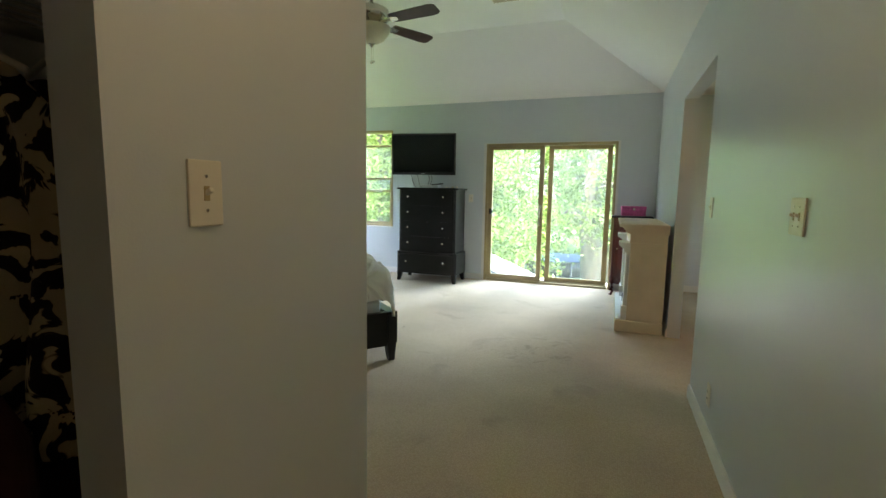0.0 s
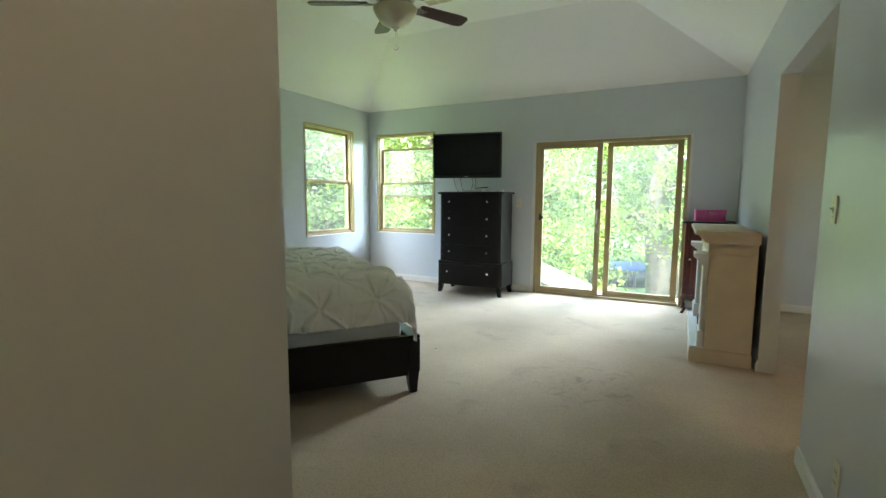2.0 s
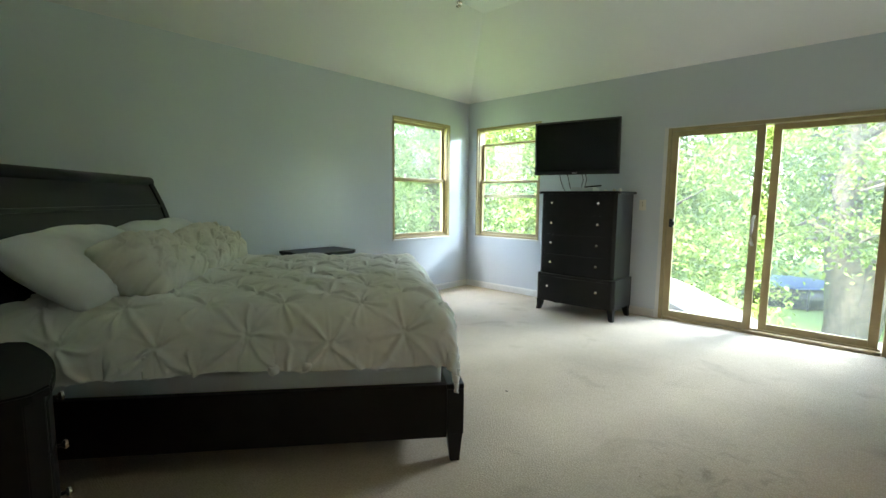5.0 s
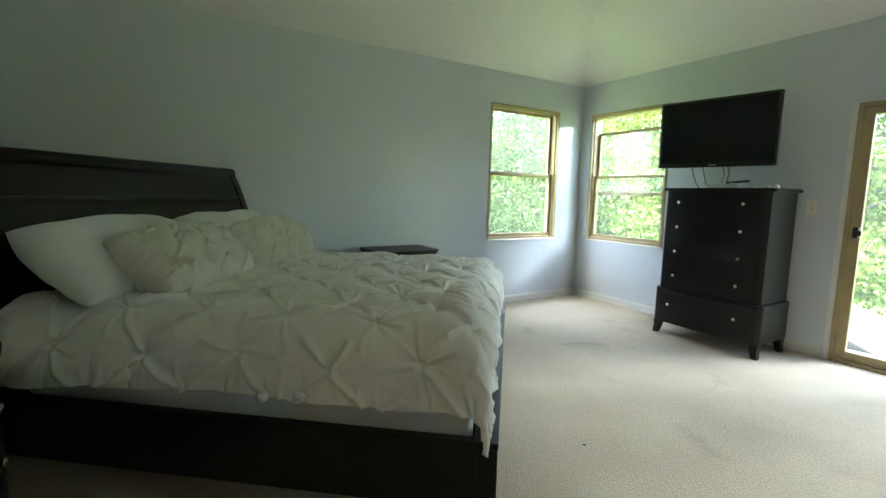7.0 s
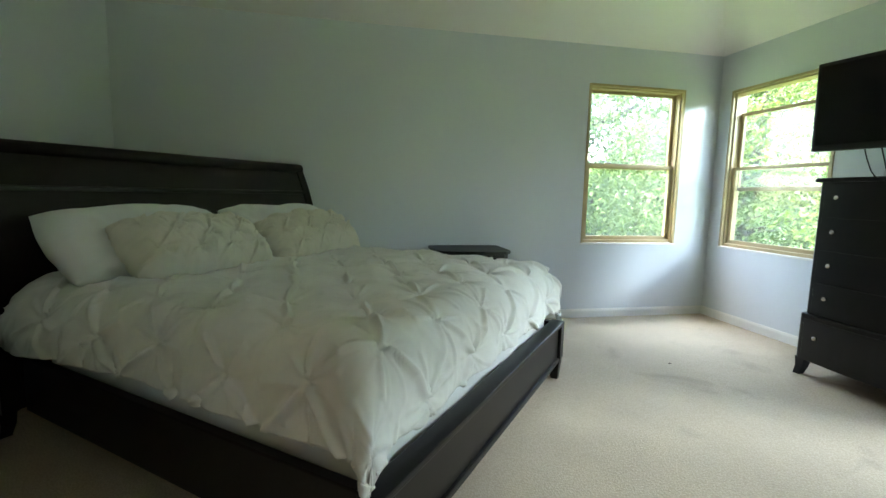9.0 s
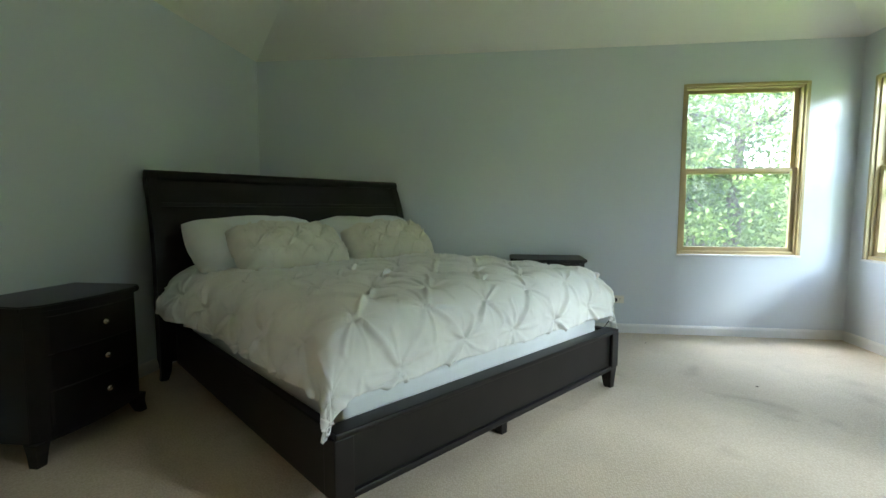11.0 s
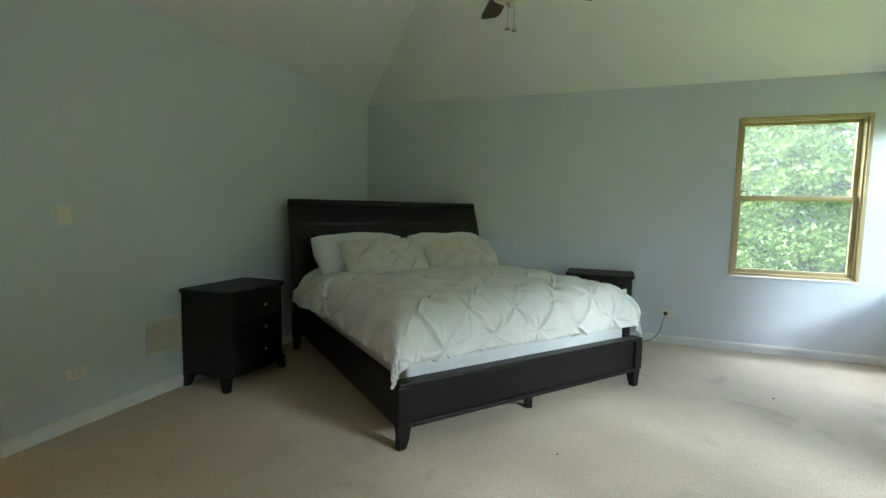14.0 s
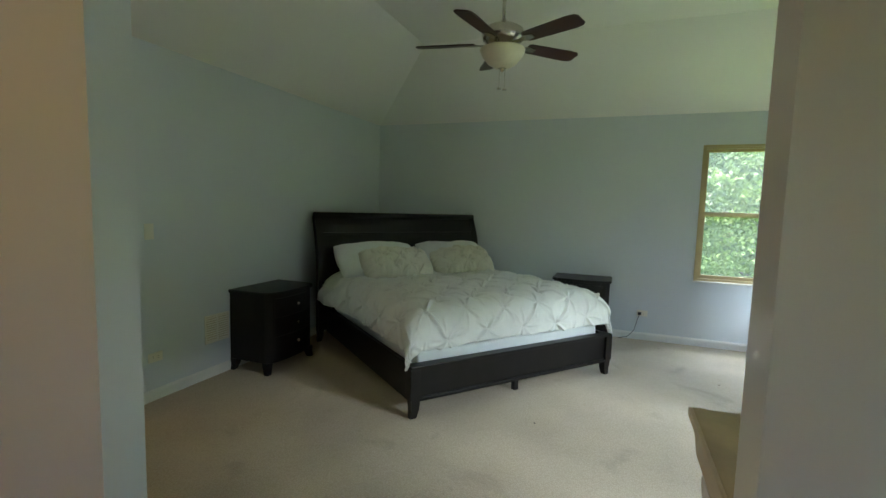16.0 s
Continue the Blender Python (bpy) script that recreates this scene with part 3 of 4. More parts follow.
def pillow(x, y, z, tilt, yaw, roll, w, h, t, pleat, seed, material, label):
    ob = new("pillow", finish("pillow", pillow_mesh(w, h, t, pleat, seed), material, True))
    ob.matrix_world = BM @ pose(x, y, z, tilt, roll, yaw)
    tagged(ob, label, "pillow", "pillows on the bed")


pillow(-0.53, 1.86, 0.92, 38, 2, 0, 0.96, 0.50, 0.24, False, 1.3, M_sheet, "plain white pillow leaning on the headboard")
pillow(0.42, 1.87, 0.92, 38, -3, 0, 0.88, 0.50, 0.24, False, 5.1, M_sheet, "plain white pillow leaning on the headboard")
pillow(-0.42, 1.63, 0.89, 36, 4, 2, 0.80, 0.42, 0.20, True, 2.2, M_sham, "ivory pinch-pleated sham pillow on the duvet")
pillow(0.41, 1.65, 0.885, 35, -4, -3, 0.74, 0.42, 0.20, True, 7.7, M_sham, "ivory pinch-pleated sham pillow on the duvet")


# ---- case furniture ----
def knob(parent, x, y, z):
    m = Matrix.Translation((x, y, z)) @ Matrix.Rotation(radians(90), 4, "X")
    part("knob", lathe([(0.004, 0), (0.007, 0.002), (0.006, 0.012), (0.014, 0.018), (0.016, 0.024), (0.012, 0.031), (0.002, 0.033)], 16, None, m), M_nickel, parent, "round nickel knob", True)


def bow(w, d, k, inset=0.0, n=10, clip=0.05):
    """Plan outline with a bowed front (towards -y) and clipped front corners."""
    pts = [(-w / 2 + inset, d), (-w / 2 + inset, clip)]
    for i in range(n + 1):
        s = -1 + 2 * i / n
        pts.append((s * (w / 2 - clip), inset - k * (1 - s * s)))
    pts += [(w / 2 - inset, clip), (w / 2 - inset, d)]
    return pts


def splay_leg(x, y, h, sx, sy):
    b = bmesh.new()
    rings = []
    for z, s, off in ((h, 0.034, 0), (h * 0.5, 0.027, 0.002), (0, 0.022, 0.014)):
        rings.append([b.verts.new((x + a * s + sx * off, y + c * s + sy * off, z)) for a, c in ((-1, -1), (1, -1), (1, 1), (-1, 1))])
    for p, q in zip(rings, rings[1:]):
        for k in range(4):
            b.faces.new((p[k], q[k], q[(k + 1) % 4], p[(k + 1) % 4]))
    b.faces.new(rings[0])
    b.faces.new(rings[-1][::-1])
    bmesh.ops.recalc_face_normals(b, faces=b.faces[:])
    return b


def nightstand(m, label):
    ns = thing("nightstand", m, label, "nightstand", "nightstands")
    w, d, h = 0.66, 0.44, 0.735
    part("body", prism(bow(w - 0.04, d, 0.03, 0.0), "z", 0.10, h - 0.03, None, 0.003), M_black, ns)
    part("tabletop", prism([(x, y - 0.015) for x, y in bow(w, d + 0.015, 0.035)], "z", h - 0.03, h, None, 0.006), M_black, ns)
    for k in range(3):
        z0 = 0.17 + k * 0.172
        dr = part("drawer", prism([(x * 0.9, y - 0.008 if y < 0.04 else 0.06) for x, y in bow(w - 0.06, 0.3, 0.03, 0, 10, 0.03)], "z", z0, z0 + 0.162, None, 0.003), M_black, ns)
        knob(dr, 0.0, -0.042, z0 + 0.085)
    for sx in (-1, 1):
        part("leg", splay_leg(sx * (w / 2 - 0.045), 0.045, 0.105, sx, -1), M_black, ns)
        part("leg", splay_leg(sx * (w / 2 - 0.045), d - 0.04, 0.105, sx, 1), M_black, ns)
    return ns


nightstand(pose(-1.735, 2.305, 0, 0, 0, 180), "espresso bow-front nightstand with three drawers beside the bed")
nightstand(pose(-3.735, 4.74, 0, 0, 0, 90), "espresso nightstand against the window wall behind the bed")

chest = thing("chest_of_drawers", pose(-2.162, 6.818, 0), "tall espresso five-drawer chest with nickel knobs", "dresser")
cw, cd, ch = 0.94, 0.46, 1.37
part("body", prism(bow(cw - 0.06, cd - 0.01, 0.03, 0, 12, 0.03), "z", 0.44, ch - 0.028, None, 0.003), M_black, chest)
part("base", prism([(x, y - 0.015) for x, y in bow(cw - 0.01, cd + 0.005, 0.03, 0, 12, 0.03)], "z", 0.12, 0.44, None, 0.005), M_black, chest)
part("top", prism([(x, y - 0.02) for x, y in bow(cw + 0.01, cd + 0.01, 0.032, 0, 12, 0.03)], "z", ch - 0.028, ch, None, 0.006), M_black, chest)
for k in range(4):
    z0 = 0.455 + k * 0.222
    dr = part("drawer", prism([(x * 0.92, y - 0.006 if y < 0.03 else 0.06) for x, y in bow(cw - 0.06, 0.3, 0.03, 0, 12, 0.02)], "z", z0, z0 + 0.212, None, 0.003), M_black, chest)
    for sx in (-1, 1):
        knob(dr, sx * 0.27, -0.028, z0 + 0.106 + 0.014)
dr = part("drawer", prism([(x * 0.93, y - 0.022 if y < 0.03 else 0.06) for x, y in bow(cw - 0.02, 0.3, 0.03, 0, 12, 0.02)], "z", 0.16, 0.41, None, 0.003), M_black, chest)
for sx in (-1, 1):
    knob(dr, sx * 0.29, -0.043, 0.30)
for sx in (-1, 1):
    part("leg", splay_leg(sx * (cw / 2 - 0.045), 0.03, 0.125, sx, -1), M_black, chest)
    part("leg", splay_leg(sx * (cw / 2 - 0.045), cd - 0.045, 0.125, sx, 1), M_black, chest)

# television on the wall
tv = thing("television", pose(-2.28, 6.965, 1.856, 2, 0, 9), "black flat television mounted on a wall arm", "television")
part("casing", box(-0.478, 0.478, 0, 0.05, -0.298, 0.298, 0.010), M_plastic, tv)
part("screen", box(-0.452, 0.452, -0.004, 0.004, -0.255, 0.272), M_screen, tv, "dark glossy screen")
part("badge", box(-0.03, 0.03, -0.003, 0.002, -0.283, -0.275), M_grey, tv, "small silver bar")
part("back_cover", box(-0.3, 0.3, 0.05, 0.085, -0.2, 0.2, 0.02), M_plastic, tv)
part("wall_arm", tube([(0.0, 0.08, 0), (0.12, 0.2, 0), (0.02, 0.36, 0)], 0.022), M_metal, tv)
part("wall_plate", box(-0.06, 0.12, 0.352, 0.38, -0.14, 0.14, 0.004), M_metal, tv)
for k, (x0, x1) in enumerate(((-0.30, -0.27), (-0.2, -0.18), (-0.02, -0.04), (0.02, 0.0))):
    cable = new("cable", finish("cable", tube([(-2.2 + x0, 7.02, 1.60), (-2.2 + x0 + 0.01, 7.05, 1.5), (-2.2 + x1, 7.07, 1.42), (-2.2 + x1 + 0.03, 7.08, 1.374)], 0.004, 6), M_plastic, True))
    tagged(cable, "thin black cable hanging behind the television", "cable", "television cables")
rt = thing("set_top_box", pose(-2.16, 7.0, ch), "slim grey media box on the chest", "media box")
part("body", box(-0.13, 0.13, -0.08, 0.08, 0.002, 0.04, 0.006), M_grey, rt)
part("lid", box(-0.11, 0.10, -0.075, 0.07, 0.04, 0.046, 0.003), M_grey, rt)
rc = thing("remote_control", pose(-2.05, 6.97, ch + 0.046, 0, -6, 25), "black remote control on the media box", "remote")
part("body", box(-0.085, 0.085, -0.022, 0.022, 0.0, 0.018, 0.005), M_plastic, rc)
for k, x in enumerate((-1.90, -1.82, -1.77)):
    tr = new("trinket", finish("trinket", lathe([(0.01, 0), (0.018, 0.004), (0.015, 0.014 + 0.006 * k), (0.004, 0.02 + 0.006 * k)], 12), (M_plate, M_board, M_plate)[k], True))
    tr.location = (x, 6.95 + 0.03 * k, ch)
    tagged(tr, "tiny pale ornament on top of the chest", "ornament", "trinkets on the chest")


# ---- fireplace mantel, cabinet, box ----
fp = thing("fireplace_mantel", pose(XE - 0.028, 5.312, 0) @ Matrix.Diagonal((1, 1, 0.962, 1)), "cream electric fireplace mantel standing against the wall", "fireplace")
FL = 1.32
part("plinth", box(-0.43, -0.006, -0.012, FL + 0.012, 0, 0.115, 0.006), M_cream, fp)
part("hearth", box(-0.425, -0.33, 0.0, FL, 0.115, 0.128, 0.003), M_white, fp, "white hearth board")
for y0, y1 in ((0.0, 0.24), (FL - 0.24, FL)):
    part("side_panel", box(-0.33, -0.012, y0, y1, 0.115, 0.895, 0.004), M_cream, fp)
    part("pilaster", box(-0.365, -0.33, y0 + 0.02, y1 - 0.02, 0.26, 0.80, 0.006), M_white, fp)
    part("pilaster_base", box(-0.38, -0.33, y0 + 0.005, y1 - 0.005, 0.128, 0.26, 0.008), M_white, fp)
    part("capital", prism([(-0.33, 0.78), (-0.36, 0.78), (-0.385, 0.83), (-0.43, 0.865), (-0.43, 0.895), (-0.33, 0.895)], "y", y0, y1), M_white, fp)
part("frieze", box(-0.338, -0.012, 0.003, FL - 0.003, 0.895, 0.985, 0.004), M_cream, fp)
part("inner_back", box(-0.06, -0.02, 0.24, FL - 0.24, 0.115, 0.9), M_cream, fp)
part("lintel", box(-0.335, -0.05, 0.24, FL - 0.24, 0.76, 0.9, 0.004), M_white, fp)
part("crown_moulding", prism([(-0.34, 0.985), (-0.355, 0.985), (-0.375, 1.005), (-0.40, 1.035), (-0.415, 1.05), (-0.006, 1.05), (-0.006, 0.985)], "y", -0.03, FL + 0.03, None), M_cream, fp)
part("mantel_shelf", box(-0.435, -0.004, -0.042, FL + 0.042, 1.05, 1.075, 0.004), M_cream, fp)
part("shelf_board", box(-0.425, -0.012, -0.034, FL + 0.034, 1.075, 1.079, 0.001), M_board, fp, "raw tan board top with a stain")
ins = part("firebox", box(-0.30, -0.06, 0.25, FL - 0.25, 0.13, 0.755, 0.006), M_plastic, fp, "black electric firebox")
part("firebox_glass", box(-0.306, -0.30, 0.30, FL - 0.30, 0.2, 0.7), M_screen, ins, "dark glass front")
for k in range(3):
    part("grate_loop", tube([(-0.345 - 0.02 * math.sin(i * 0.5), 0.30 + k * 0.05 + 0.01 * math.cos(i * 0.5), 0.17 + 0.02 * i + 0.02 * k) for i in range(7)], 0.006, 6), M_metal, fp, "curled steel grate bar", True)

cab = thing("side_cabinet", pose(0.615, 7.01, 0), "dark red mahogany cabinet on cabriole legs", "cabinet")
part("body", box(-0.235, 0.225, 0.02, 0.355, 0.21, 1.02, 0.008), M_mahog, cab)
part("top", box(-0.265, 0.24, -0.015, 0.365, 1.02, 1.045, 0.009), M_black, cab, "dark polished top")
part("apron", prism([(-0.235, 0.21), (-0.235, 0.17), (-0.15, 0.145), (-0.06, 0.165), (0, 0.15), (0.06, 0.165), (0.15, 0.145), (0.225, 0.17), (0.225, 0.21)], "y", 0.022, 0.05), M_mahog, cab)
dd = part("door", box(-0.2, 0.19, 0.004, 0.022, 0.25, 0.99, 0.006), M_mahog, cab)
part("door_panel", box(-0.155, 0.145, -0.004, 0.006, 0.30, 0.94, 0.008), M_mahog, dd)
part("keyhole_plate", lathe([(0.012, 0), (0.012, 0.003), (0.004, 0.006)], 12, None, Matrix.Translation((-0.175, 0.004, 0.62)) @ Matrix.Rotation(radians(90), 4, "X")), M_nickel, dd, "small brass escutcheon")
for sx in (-1, 1):
    for y in (0.05, 0.32):
        sy = -1 if y < 0.2 else 1
        cx = -0.205 if sx < 0 else 0.195
        pts = [(cx, y, 0.23), (cx + sx * 0.014, y + sy * 0.014, 0.17), (cx + sx * 0.006, y + sy * 0.006, 0.10), (cx - sx * 0.004, y, 0.05), (cx + sx * 0.012, y + sy * 0.012, 0.018), (cx + sx * 0.024, y + sy * 0.024, 0.0)]
        part("leg", tube(pts, [0.032, 0.032, 0.021, 0.015, 0.017, 0.019], 10), M_mahog, cab, smooth=True)
pb = thing("pink_box", pose(0.615, 7.22, 1.045, 0, 0, 3), "small pink patterned keepsake box on the cabinet", "box")
part("body", box(-0.145, 0.145, -0.09, 0.09, 0, 0.085, 0.004), M_pink, pb)
part("lid", box(-0.149, 0.149, -0.094, 0.094, 0.085, 0.125, 0.005), M_pink, pb)
part("clasp", box(-0.015, 0.015, -0.099, -0.093, 0.07, 0.1, 0.002), M_nickel, pb)


# ---- ceiling fan and ceiling vents ----
FX, FY = -1.625, 4.235
fan = thing("ceiling_fan", pose(FX, FY, -0.08), "five-blade ceiling fan with nickel motor and glass bowl", "ceiling fan")
part("canopy", lathe([(0.02, ZC + 0.02), (0.045, ZC + 0.03), (0.065, ZC + 0.065), (0.07, ZC + 0.079)], 24), M_nickel, fan, smooth=True)
part("downrod", lathe([(0.013, 2.90), (0.013, ZC + 0.03)], 12), M_nickel, fan, smooth=True)
part("motor", lathe([(0.02, 2.94), (0.03, 2.915), (0.10, 2.90), (0.142, 2.875), (0.152, 2.84), (0.145, 2.805), (0.11, 2.78), (0.08, 2.765), (0.075, 2.735), (0.02, 2.73)][::-1], 32), M_nickel, fan, smooth=True)
bowl = part("light_bowl", lathe([(0.01, 2.605), (0.05, 2.611), (0.105, 2.642), (0.145, 2.692), (0.163, 2.735), (0.158, 2.742), (0.02, 2.742)], 32), M_bowl, fan, "cream frosted glass bowl", True)
part("finial", lathe([(0.004, 2.582), (0.014, 2.59), (0.018, 2.60), (0.034, 2.61)], 16), M_nickel, bowl, smooth=True)
for px, py in ((0.022, -0.012), (-0.012, 0.02)):
    part("pull_chain", tube([(px, py, 2.735), (px, py, 2.60), (px, py, 2.46)], 0.0022, 6), M_nickel, fan)
    part("pull_fob", lathe([(0.004, 2.455), (0.016, 2.458), (0.016, 2.464), (0.004, 2.470)], 12, None, Matrix.Translation((px, py, 0))), M_nickel, fan)
for k in range(5):
    a = radians(62 + 72 * k)
    m = Matrix.Rotation(a, 4, "Z") @ Matrix.Translation((0, 0, 2.78)) @ Matrix.Rotation(radians(-12), 4, "X")
    out = [(0.20, -0.05), (0.22, -0.058), (0.56, -0.07), (0.62, -0.062), (0.64, -0.04), (0.64, 0.04), (0.62, 0.062), (0.56, 0.07), (0.22, 0.058), (0.20, 0.05)]
    bb = prism(out, "z", -0.004, 0.004, None, 0.0015)
    bmesh.ops.transform(bb, matrix=m, verts=bb.verts[:])
    bl = part("blade", bb, M_blade, fan)
    br = prism([(0.09, -0.018), (0.16, -0.012), (0.21, -0.035), (0.27, -0.02), (0.27, 0.02), (0.21, 0.035), (0.16, 0.012), (0.09, 0.018)], "z", -0.012, -0.004)
    bmesh.ops.transform(br, matrix=m, verts=br.verts[:])
    part("blade_iron", br, M_nickel, bl)


def vent(name, m, w, h, slats, halves, label):
    v = thing(name, m, label, "air vent")
    # flat sheet whose tan stands in for the shade between the slats
    part("backing", box(-w / 2 + 0.01, w / 2 - 0.01, -0.003, 0.0, -h / 2 + 0.01, h / 2 - 0.01), M_board, v, "flat tan sheet for the shade between slats")
    bm = bmesh.new()
    e = 0.014
    box(-w / 2, w / 2, -0.008, 0, h / 2 - e, h / 2, 0.002, bm)
    box(-w / 2, w / 2, -0.008, 0, -h / 2, -h / 2 + e, 0.002, bm)
    box(-w / 2, -w / 2 + e, -0.0075, 0, -h / 2 + e, h / 2 - e, 0.002, bm)
    box(w / 2 - e, w / 2, -0.0075, 0, -h / 2 + e, h / 2 - e, 0.002, bm)
    if halves:
        box(-0.008, 0.008, -0.0075, 0, -h / 2 + e, h / 2 - e, 0.002, bm)
    part("frame", bm, M_plate, v)
    for k in range(slats):
        z = -h / 2 + e + (k + 0.5) * (h - 2 * e) / slats
        for s in ((-1, 1) if halves else (0,)):
            x0, x1 = (-w / 2 + e, w / 2 - e) if s == 0 else ((-w / 2 + e, -0.008) if s < 0 else (0.008, w / 2 - e))
            part("slat", box(x0, x1, -0.006, -0.002, z - 0.0065, z + 0.005), M_plate, v)
    return v


vent("wall_vent", pose(-1.28, YS + 0.002, 0.42, 0, 0, 180), 0.26, 0.245, 11, True, "ivory return air grille low on the wall")
for x, y in ((-0.79, 5.50), (-1.97, 5.56)):
    vent("ceiling_vent", pose(x, y, ZC - 0.002, -90, 0, 0), 0.28, 0.13, 5, True, "metal supply vent in the flat ceiling")


# ---- switches and sockets ----
def plate(name, m, w, h, label, toggles=0, sockets=0, category="light switch"):
    p = thing(name, m, label, category)
    part("cover", box(-w / 2, w / 2, -0.006, 0.0, -h / 2, h / 2, 0.0028), M_plate, p)
    for k in range(toggles):
        x = (k - (toggles - 1) / 2) * 0.046
        part("surround", box(x - 0.006, x + 0.006, -0.0075, -0.005, -0.013, 0.013, 0.0008), M_frame, p)
        t = box(x - 0.004, x + 0.004, -0.020, -0.004, -0.004, 0.004, 0.0012)
        bmesh.ops.rotate(t, cent=(x, -0.005, 0), matrix=Matrix.Rotation(radians(-28), 3, "X"), verts=t.verts[:])
        part("toggle", t, M_plate, p)
        for z in (-0.03, 0.03):
            part("screw", lathe([(0.003, 0), (0.003, 0.001), (0.001, 0.0018)], 10, None, Matrix.Translation((x, -0.006, z)) @ Matrix.Rotation(radians(90), 4, "X")), M_nickel, p)
    for k in range(sockets):
        z = (k - (sockets - 1) / 2) * 0.04
        part("socket", box(-0.016, 0.016, -0.009, -0.005, z - 0.014, z + 0.014, 0.003), M_plate, p)
        sl = box(-0.008, -0.0055, -0.0095, -0.0088, z - 0.005, z + 0.005)
        box(0.0055, 0.008, -0.0095, -0.0088, z - 0.005, z + 0.005, 0, sl)
        part("slot", sl, M_plastic, p)
    return p


plate("light_switch", pose(HX + 0.001, 1.281, 1.284, 0, 0, 90), 0.072, 0.117, "ivory single toggle switch on the hall wall", 1)
plate("light_switch", pose(XE - 0.001, 2.367, 1.239, 0, 0, -90), 0.117, 0.117, "double toggle switch plate on satin wall", 2)
plate("light_switch", pose(XE - 0.001, 3.70, 1.237, 0, 0, -90), 0.072, 0.117, "single toggle switch near the opening", 1)
plate("wall_socket", pose(XE - 0.001, 3.346, 0.25, 0, 0, -90), 0.072, 0.117, "ivory wall socket above the baseboard", 0, 2, "socket")
plate("light_switch", pose(-0.68, YS + 0.001, 1.282, 0, 0, 180), 0.072, 0.117, "blank ivory plate on the headboard wall", 0)
sock = plate("wall_socket", pose(-0.70, YS + 0.001, 0.33, 0, 90, 180), 0.072, 0.117, "ivory wall socket mounted sideways", 0, 2, "socket")
plate("light_switch", pose(-1.665, YN - 0.001, 1.227), 0.072, 0.117, "white switch plate beside the sliding door", 1)
plate("wall_socket", pose(XW + 0.001, 5.43, 0.318, 0, 90, 90), 0.072, 0.117, "ivory wall socket mounted sideways with a plug", 0, 2, "socket")
pl = thing("plug_and_cord", pose(XW, 5.40, 0.318), "black plug with thin cord in the socket", "plug")
part("plug", box(0.009, 0.05, -0.018, 0.018, -0.016, 0.016, 0.005), M_plastic, pl)
part("cord", tube([(0.045, 0, 0), (0.06, -0.03, -0.10), (0.05, -0.05, -0.2), (0.08, -0.12, -0.28), (0.10, -0.22, -0.304)], 0.0035, 6), M_plastic, pl, smooth=True)

# lamp of the adjoining room, whose warm light falls on its walls
lampf = thing("flush_light", pose(2.7, 3.5, H), "round flush ceiling light in the adjoining room", "ceiling light")
part("base", lathe([(0.15, -0.02), (0.16, -0.015), (0.16, 0)], 24), M_nickel, lampf)
wl = new("warm_lamp", bpy.data.lights.new("warm_lamp", "POINT"))
wl.data.energy, wl.data.color, wl.data.shadow_soft_size = 0.75, (1.0, 0.62, 0.30), 0.12
wl.location = (2.7, 3.5, H - 0.16)

hl = copy_thing(lampf, pose(0.26, 1.2, H))
tagged(hl, "round flush ceiling light in the hall")
hw = new("hall_lamp", bpy.data.lights.new("hall_lamp", "POINT"))
hw.data.energy, hw.data.color, hw.data.shadow_soft_size = 0.36, (1.0, 0.69, 0.36), 0.12
hw.location = (0.26, 1.2, H - 0.16)

# ---- closet ----
rod = new("closet_rod", finish("closet_rod", tube([(-1.0, -1.2, 1.66), (-1.0, YS - 0.13, 1.66)], 0.016, 12), M_trim, True))
tagged(rod, "white closet rod under the shelf", "closet rod")
shelf = thing("closet_shelf", pose(0, 0, 0), "white wire shelf in the closet", "shelf")
for k in range(9):
    part("wire", tube([(-1.25 + k * 0.05, -1.2, 1.72), (-1.25 + k * 0.05, YS - 0.131, 1.72)], 0.005, 6), M_trim, shelf)
part("front_rail", box(-0.85, -0.83, -1.2, YS - 0.131, 1.69, 1.735, 0.003), M_trim, shelf)


def garment(y, z0, z1, material, label, seed, width=0.5):
    g = thing("garment", pose(-1.0, y, 0), label, "clothes", "clothes in the closet")

    def fn(u, v):
        z = z1 + (z0 - z1) * v
        half = width / 2 * (0.35 + 0.65 * min(1, v * 5)) * (1 + 0.15 * v)
        x = (u - 0.5) * 2 * half
        yy = 0.045 * math.sin(u * 19 + seed) * (0.3 + v) + 0.03 * noise.noise((u * 4, v * 3, seed))
        return (x, yy, z)
    cl = part("cloth", grid_mesh(48, 30, fn), material, g, smooth=True)
    sm = cl.modifiers.new("thickness", "SOLIDIFY")
    sm.thickness = 0.012
    hk = tube([(0, 0, z1 + 0.0), (0, 0, 1.665), (0, 0.0, 1.69), (0.02, 0, 1.70), (0.03, 0, 1.68)], 0.004, 6)
    part("hanger", tube([(-0.2, 0, z1 - 0.03), (0, 0, z1 + 0.05), (0.2, 0, z1 - 0.03)], 0.008, 8, hk), M_trim, g, "white plastic hanger", True)


garment(1.28, 0.72, 1.56, M_floral, "cream dress with black floral print on a hanger", 1.0, 0.62)
garment(1.44, 0.25, 1.56, M_red, "dark red long garment on a hanger", 4.0, 0.62)
garment(1.15, 0.10, 0.98, M_red, "black and red skirt hanging low", 2.0, 0.62)
garment(0.60, 0.6, 1.56, M_floral, "cream blouse with black floral print", 6.0, 0.5)


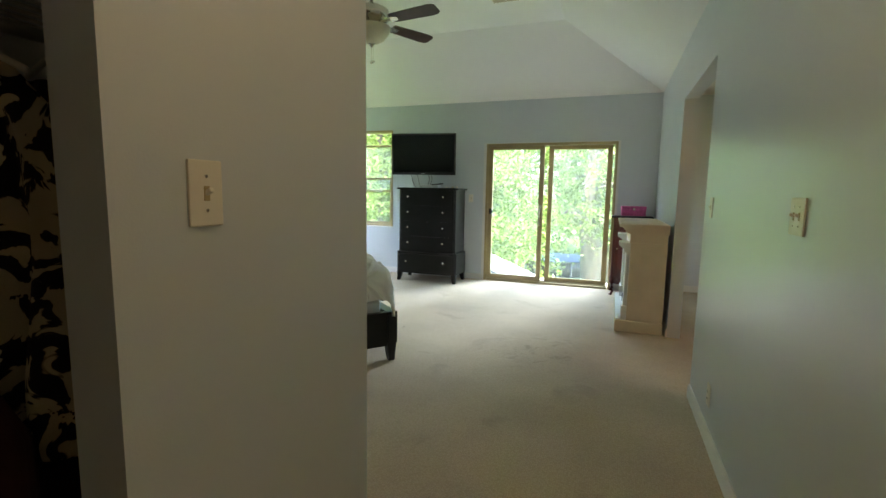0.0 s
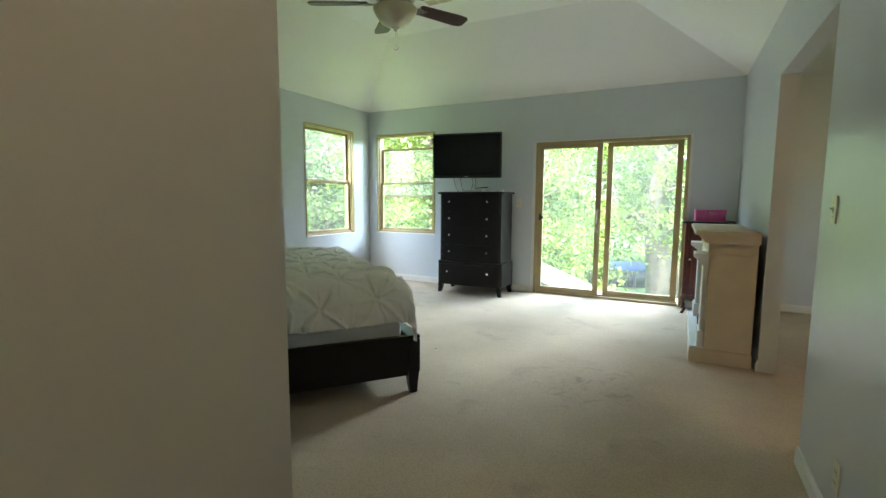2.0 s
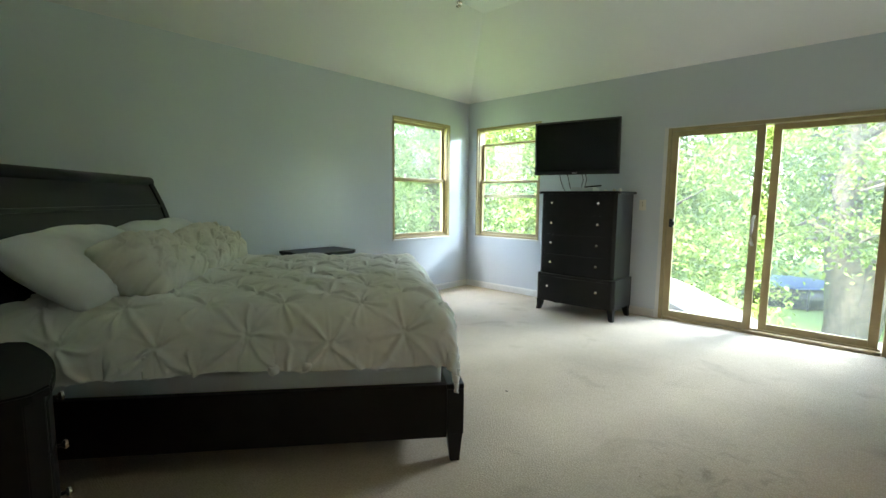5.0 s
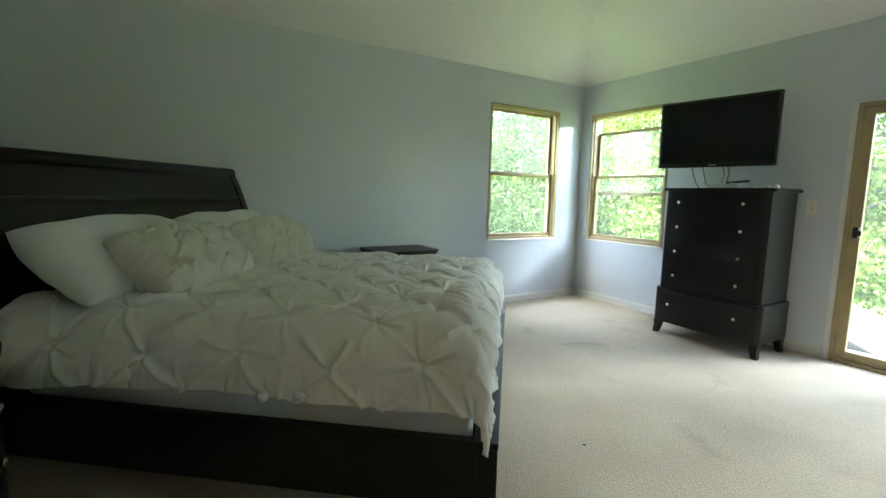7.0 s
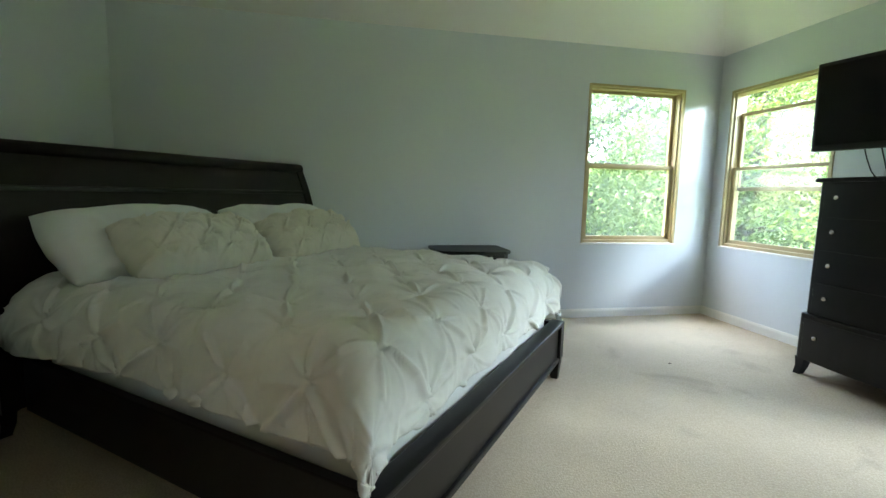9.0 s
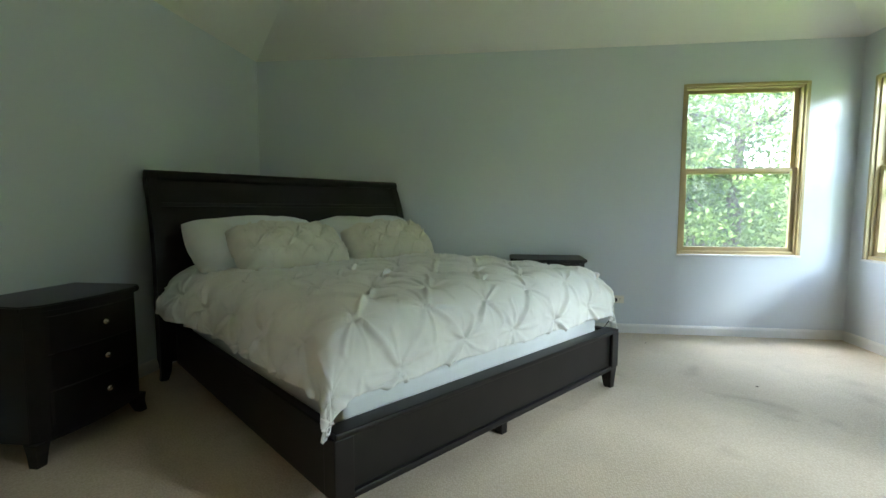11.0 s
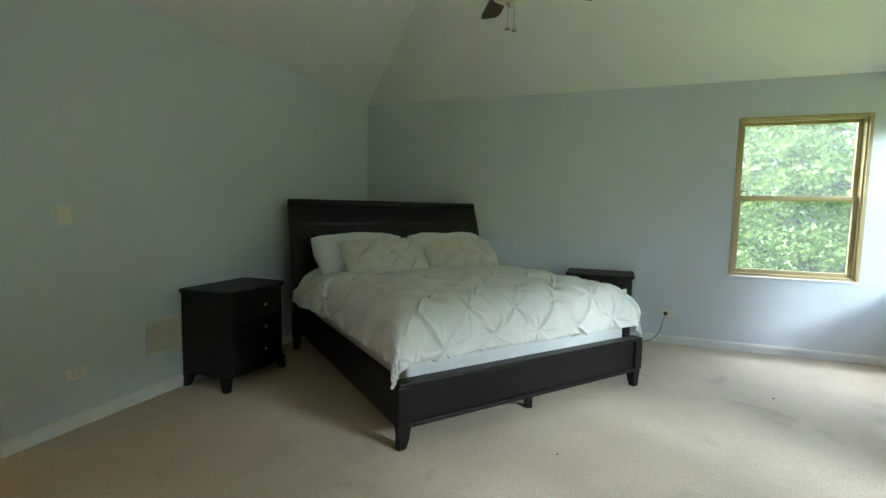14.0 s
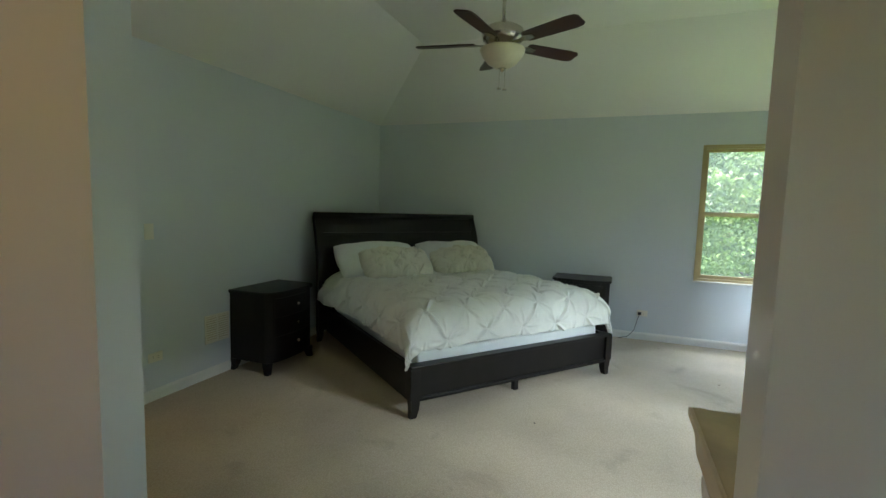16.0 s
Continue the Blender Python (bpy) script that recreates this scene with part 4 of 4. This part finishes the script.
# scraps of lint on the carpet
for k, (x, y) in enumerate(((-1.31, 3.83), (-1.48, 4.61), (-2.89, 6.02), (-0.48, 4.26), (-3.85, 5.6))):
    lint = new("lint", finish("lint", lathe([(0.004, 0), (0.013, 0.003), (0.010, 0.008), (0.003, 0.011)], 9), (M_board, M_bark, M_red)[k % 3], True))
    lint.matrix_world = pose(x, y, 0.0, 0, 0, 40 * k) @ Matrix.Diagonal((0.8, 0.45, 0.45, 1))
    tagged(lint, "tiny scrap of lint on the carpet", "lint", "lint on the carpet")


# ---- outdoors ----
gm = bmesh.new()
GZ = -2.9
for p in ((-300, -300), (300, -300), (300, 400), (-300, 400)):
    gm.verts.new((*p, GZ))
gm.faces.new(gm.verts[:])
structure("ground", gm, M_grass, "green lawn below the windows", "lawn")
structure("house_wall", box(-4.35, 4.35, -1.5, 7.9, GZ, -0.26), M_siding, "pale siding of the storey below", "wall")

roof = thing("lower_roof", pose(0, 0, 0), "weathered grey shingle roof below the sliding door", "roof", kind="structure")
part("roof_slope", prism([(-2.75, 0.42), (-1.7, 0.16), (-0.9, -0.16), (0.1, -0.75), (0.1, -1.2), (-2.75, -1.2)], "y", 7.92, 9.1), M_shingle, roof)


def leaves(rng, n, place, size):
    co = np.empty((n * 4, 3))
    for k in range(n):
        c = place()
        q = Euler((rng.uniform(-1.1, 1.1), rng.uniform(-1.1, 1.1), rng.uniform(0, 6.28))).to_matrix()
        s = size * rng.uniform(0.6, 1.4)
        for i, (a, b, h) in enumerate(((-0.9, 0, 0), (0, -0.55, 0.12), (1, 0, 0), (0, 0.55, 0.12))):
            co[k * 4 + i] = Vector(c) + q @ Vector((a * s, b * s, h * s))
    me = bpy.data.meshes.new("crown")
    me.from_pydata(co.tolist(), [], [(4 * k, 4 * k + 1, 4 * k + 2, 4 * k + 3) for k in range(n)])
    return me


def tree(x, y, height, spread, n, size, seed, material, label, trunk=0.28, low=0.12, forks=2):
    rng = random.Random(seed)
    t = thing("tree", pose(x, y, GZ), label, "tree", "garden trees")
    bm = bmesh.new()
    tips = []
    for f in range(forks):
        a = rng.uniform(0, 6.28)
        lean = 0.16 * height * (0.3 + 0.7 * f)
        pts = [(0.1 * f, 0.1 * f, -0.1)]
        for i in range(1, 7):
            s = i / 6
            pts.append((lean * s * math.cos(a) + rng.uniform(-0.15, 0.15), lean * s * math.sin(a) + rng.uniform(-0.15, 0.15), height * 0.85 * s))
        tube(pts, [trunk * (1.15 - 0.95 * i / 6) for i in range(7)], 10, bm)
        for i in range(2, 7):
            for _ in range(3):
                b = rng.uniform(0, 6.28)
                r = spread * rng.uniform(0.45, 0.9) * (1 - 0.45 * i / 6)
                p0 = Vector(pts[i])
                p1 = p0 + Vector((r * 0.5 * math.cos(b), r * 0.5 * math.sin(b), rng.uniform(0.1, 0.7)))
                p2 = p0 + Vector((r * math.cos(b), r * math.sin(b), rng.uniform(0.0, 1.1)))
                tube([p0, p1, p2], [trunk * 0.3, trunk * 0.18, 0.02], 6, bm)
                tips += [p1, p2, p2]
    part("trunk", bm, M_bark, t, "grey-brown forked trunk", True)
    clumps = []
    for p in tips:
        for _ in range(3):
            clumps.append((p + Vector((rng.gauss(0, 0.6), rng.gauss(0, 0.6), rng.gauss(0, 0.5))), rng.uniform(0.35, 0.8)))
    for _ in range(int(len(clumps) * 0.5)):
        b, r = rng.uniform(0, 6.28), spread * math.sqrt(rng.random())
        clumps.append((Vector((r * math.cos(b), r * math.sin(b), height * rng.uniform(low, 1.0))), rng.uniform(0.4, 0.9)))

    def place():
        c, r = rng.choice(clumps)
        return (c.x + rng.gauss(0, r * 0.5), c.y + rng.gauss(0, r * 0.5), c.z + rng.gauss(0, r * 0.26))
    me = leaves(rng, n, place, size)
    me.materials.append(material)
    cr = new("crown", me)
    cr.parent = t
    tagged(cr, "layered bright green leaves")


tree(-4.2, 15.8, 8.6, 3.5, 34000, 0.064, 11, M_leaf, "leafy maple tree with drooping bright green branches", 0.2, 0.1)
tree(-0.2, 20.5, 10.5, 4.0, 30000, 0.07, 12, M_leaf, "tall forked tree with grey trunks on the lawn", 0.5, 0.45, 3)
tree(-7.0, 15.0, 8.6, 3.4, 30000, 0.064, 13, M_leaf, "leafy maple tree close to the house", 0.22, 0.1)
tree(-12.5, 10.0, 8.6, 3.6, 34000, 0.064, 14, M_leaf2, "dense green tree beside the house", 0.3, 0.1)
tree(-13.5, 5.0, 8.8, 3.8, 34000, 0.064, 15, M_leaf2, "dense green tree beside the house", 0.3, 0.15)
tree(5.5, 17.0, 10.5, 3.8, 16000, 0.075, 16, M_leaf, "leafy tree at the edge of the lawn", 0.3, 0.15)
tree(-14.0, 17.0, 10.0, 4.2, 20000, 0.08, 17, M_leaf2, "broad green tree behind the others", 0.35, 0.1)

rng = random.Random(5)


def wood_place():
    a = radians(rng.uniform(55, 215))
    r = rng.uniform(24, 38)
    lump = 1 + 0.25 * math.sin(a * 9) + 0.15 * math.sin(a * 23)
    return (r * math.cos(a) - 1, r * math.sin(a) + 4, GZ + 9.0 * lump * rng.random() ** 0.8)


fw = leaves(rng, 90000, wood_place, 0.22)
fw.materials.append(M_leaf2)
far = tagged(new("far_woods", fw), "distant green woods behind the garden", "woods", kind="stuff")

tp = thing("trampoline", pose(-2.3, 26.0, GZ), "round trampoline with blue pad on the lawn", "trampoline")
part("skirt", lathe([(1.7, 0.05), (1.72, 0.83)], 32), M_plastic, tp, "dark net skirt", True)
part("mat", lathe([(1.5, 0.84), (1.5, 0.86)], 32), M_plastic, tp)
part("pad", lathe([(1.62, 0.85), (1.8, 0.84), (1.81, 0.88), (1.62, 0.90)], 32), M_blue, tp, "blue padded rim", True)
for k in range(6):
    a = k * math.pi / 3
    part("leg", tube([(1.8 * math.cos(a), 1.8 * math.sin(a), 0), (1.8 * math.cos(a), 1.8 * math.sin(a), 0.85)], 0.03, 8), M_metal, tp)
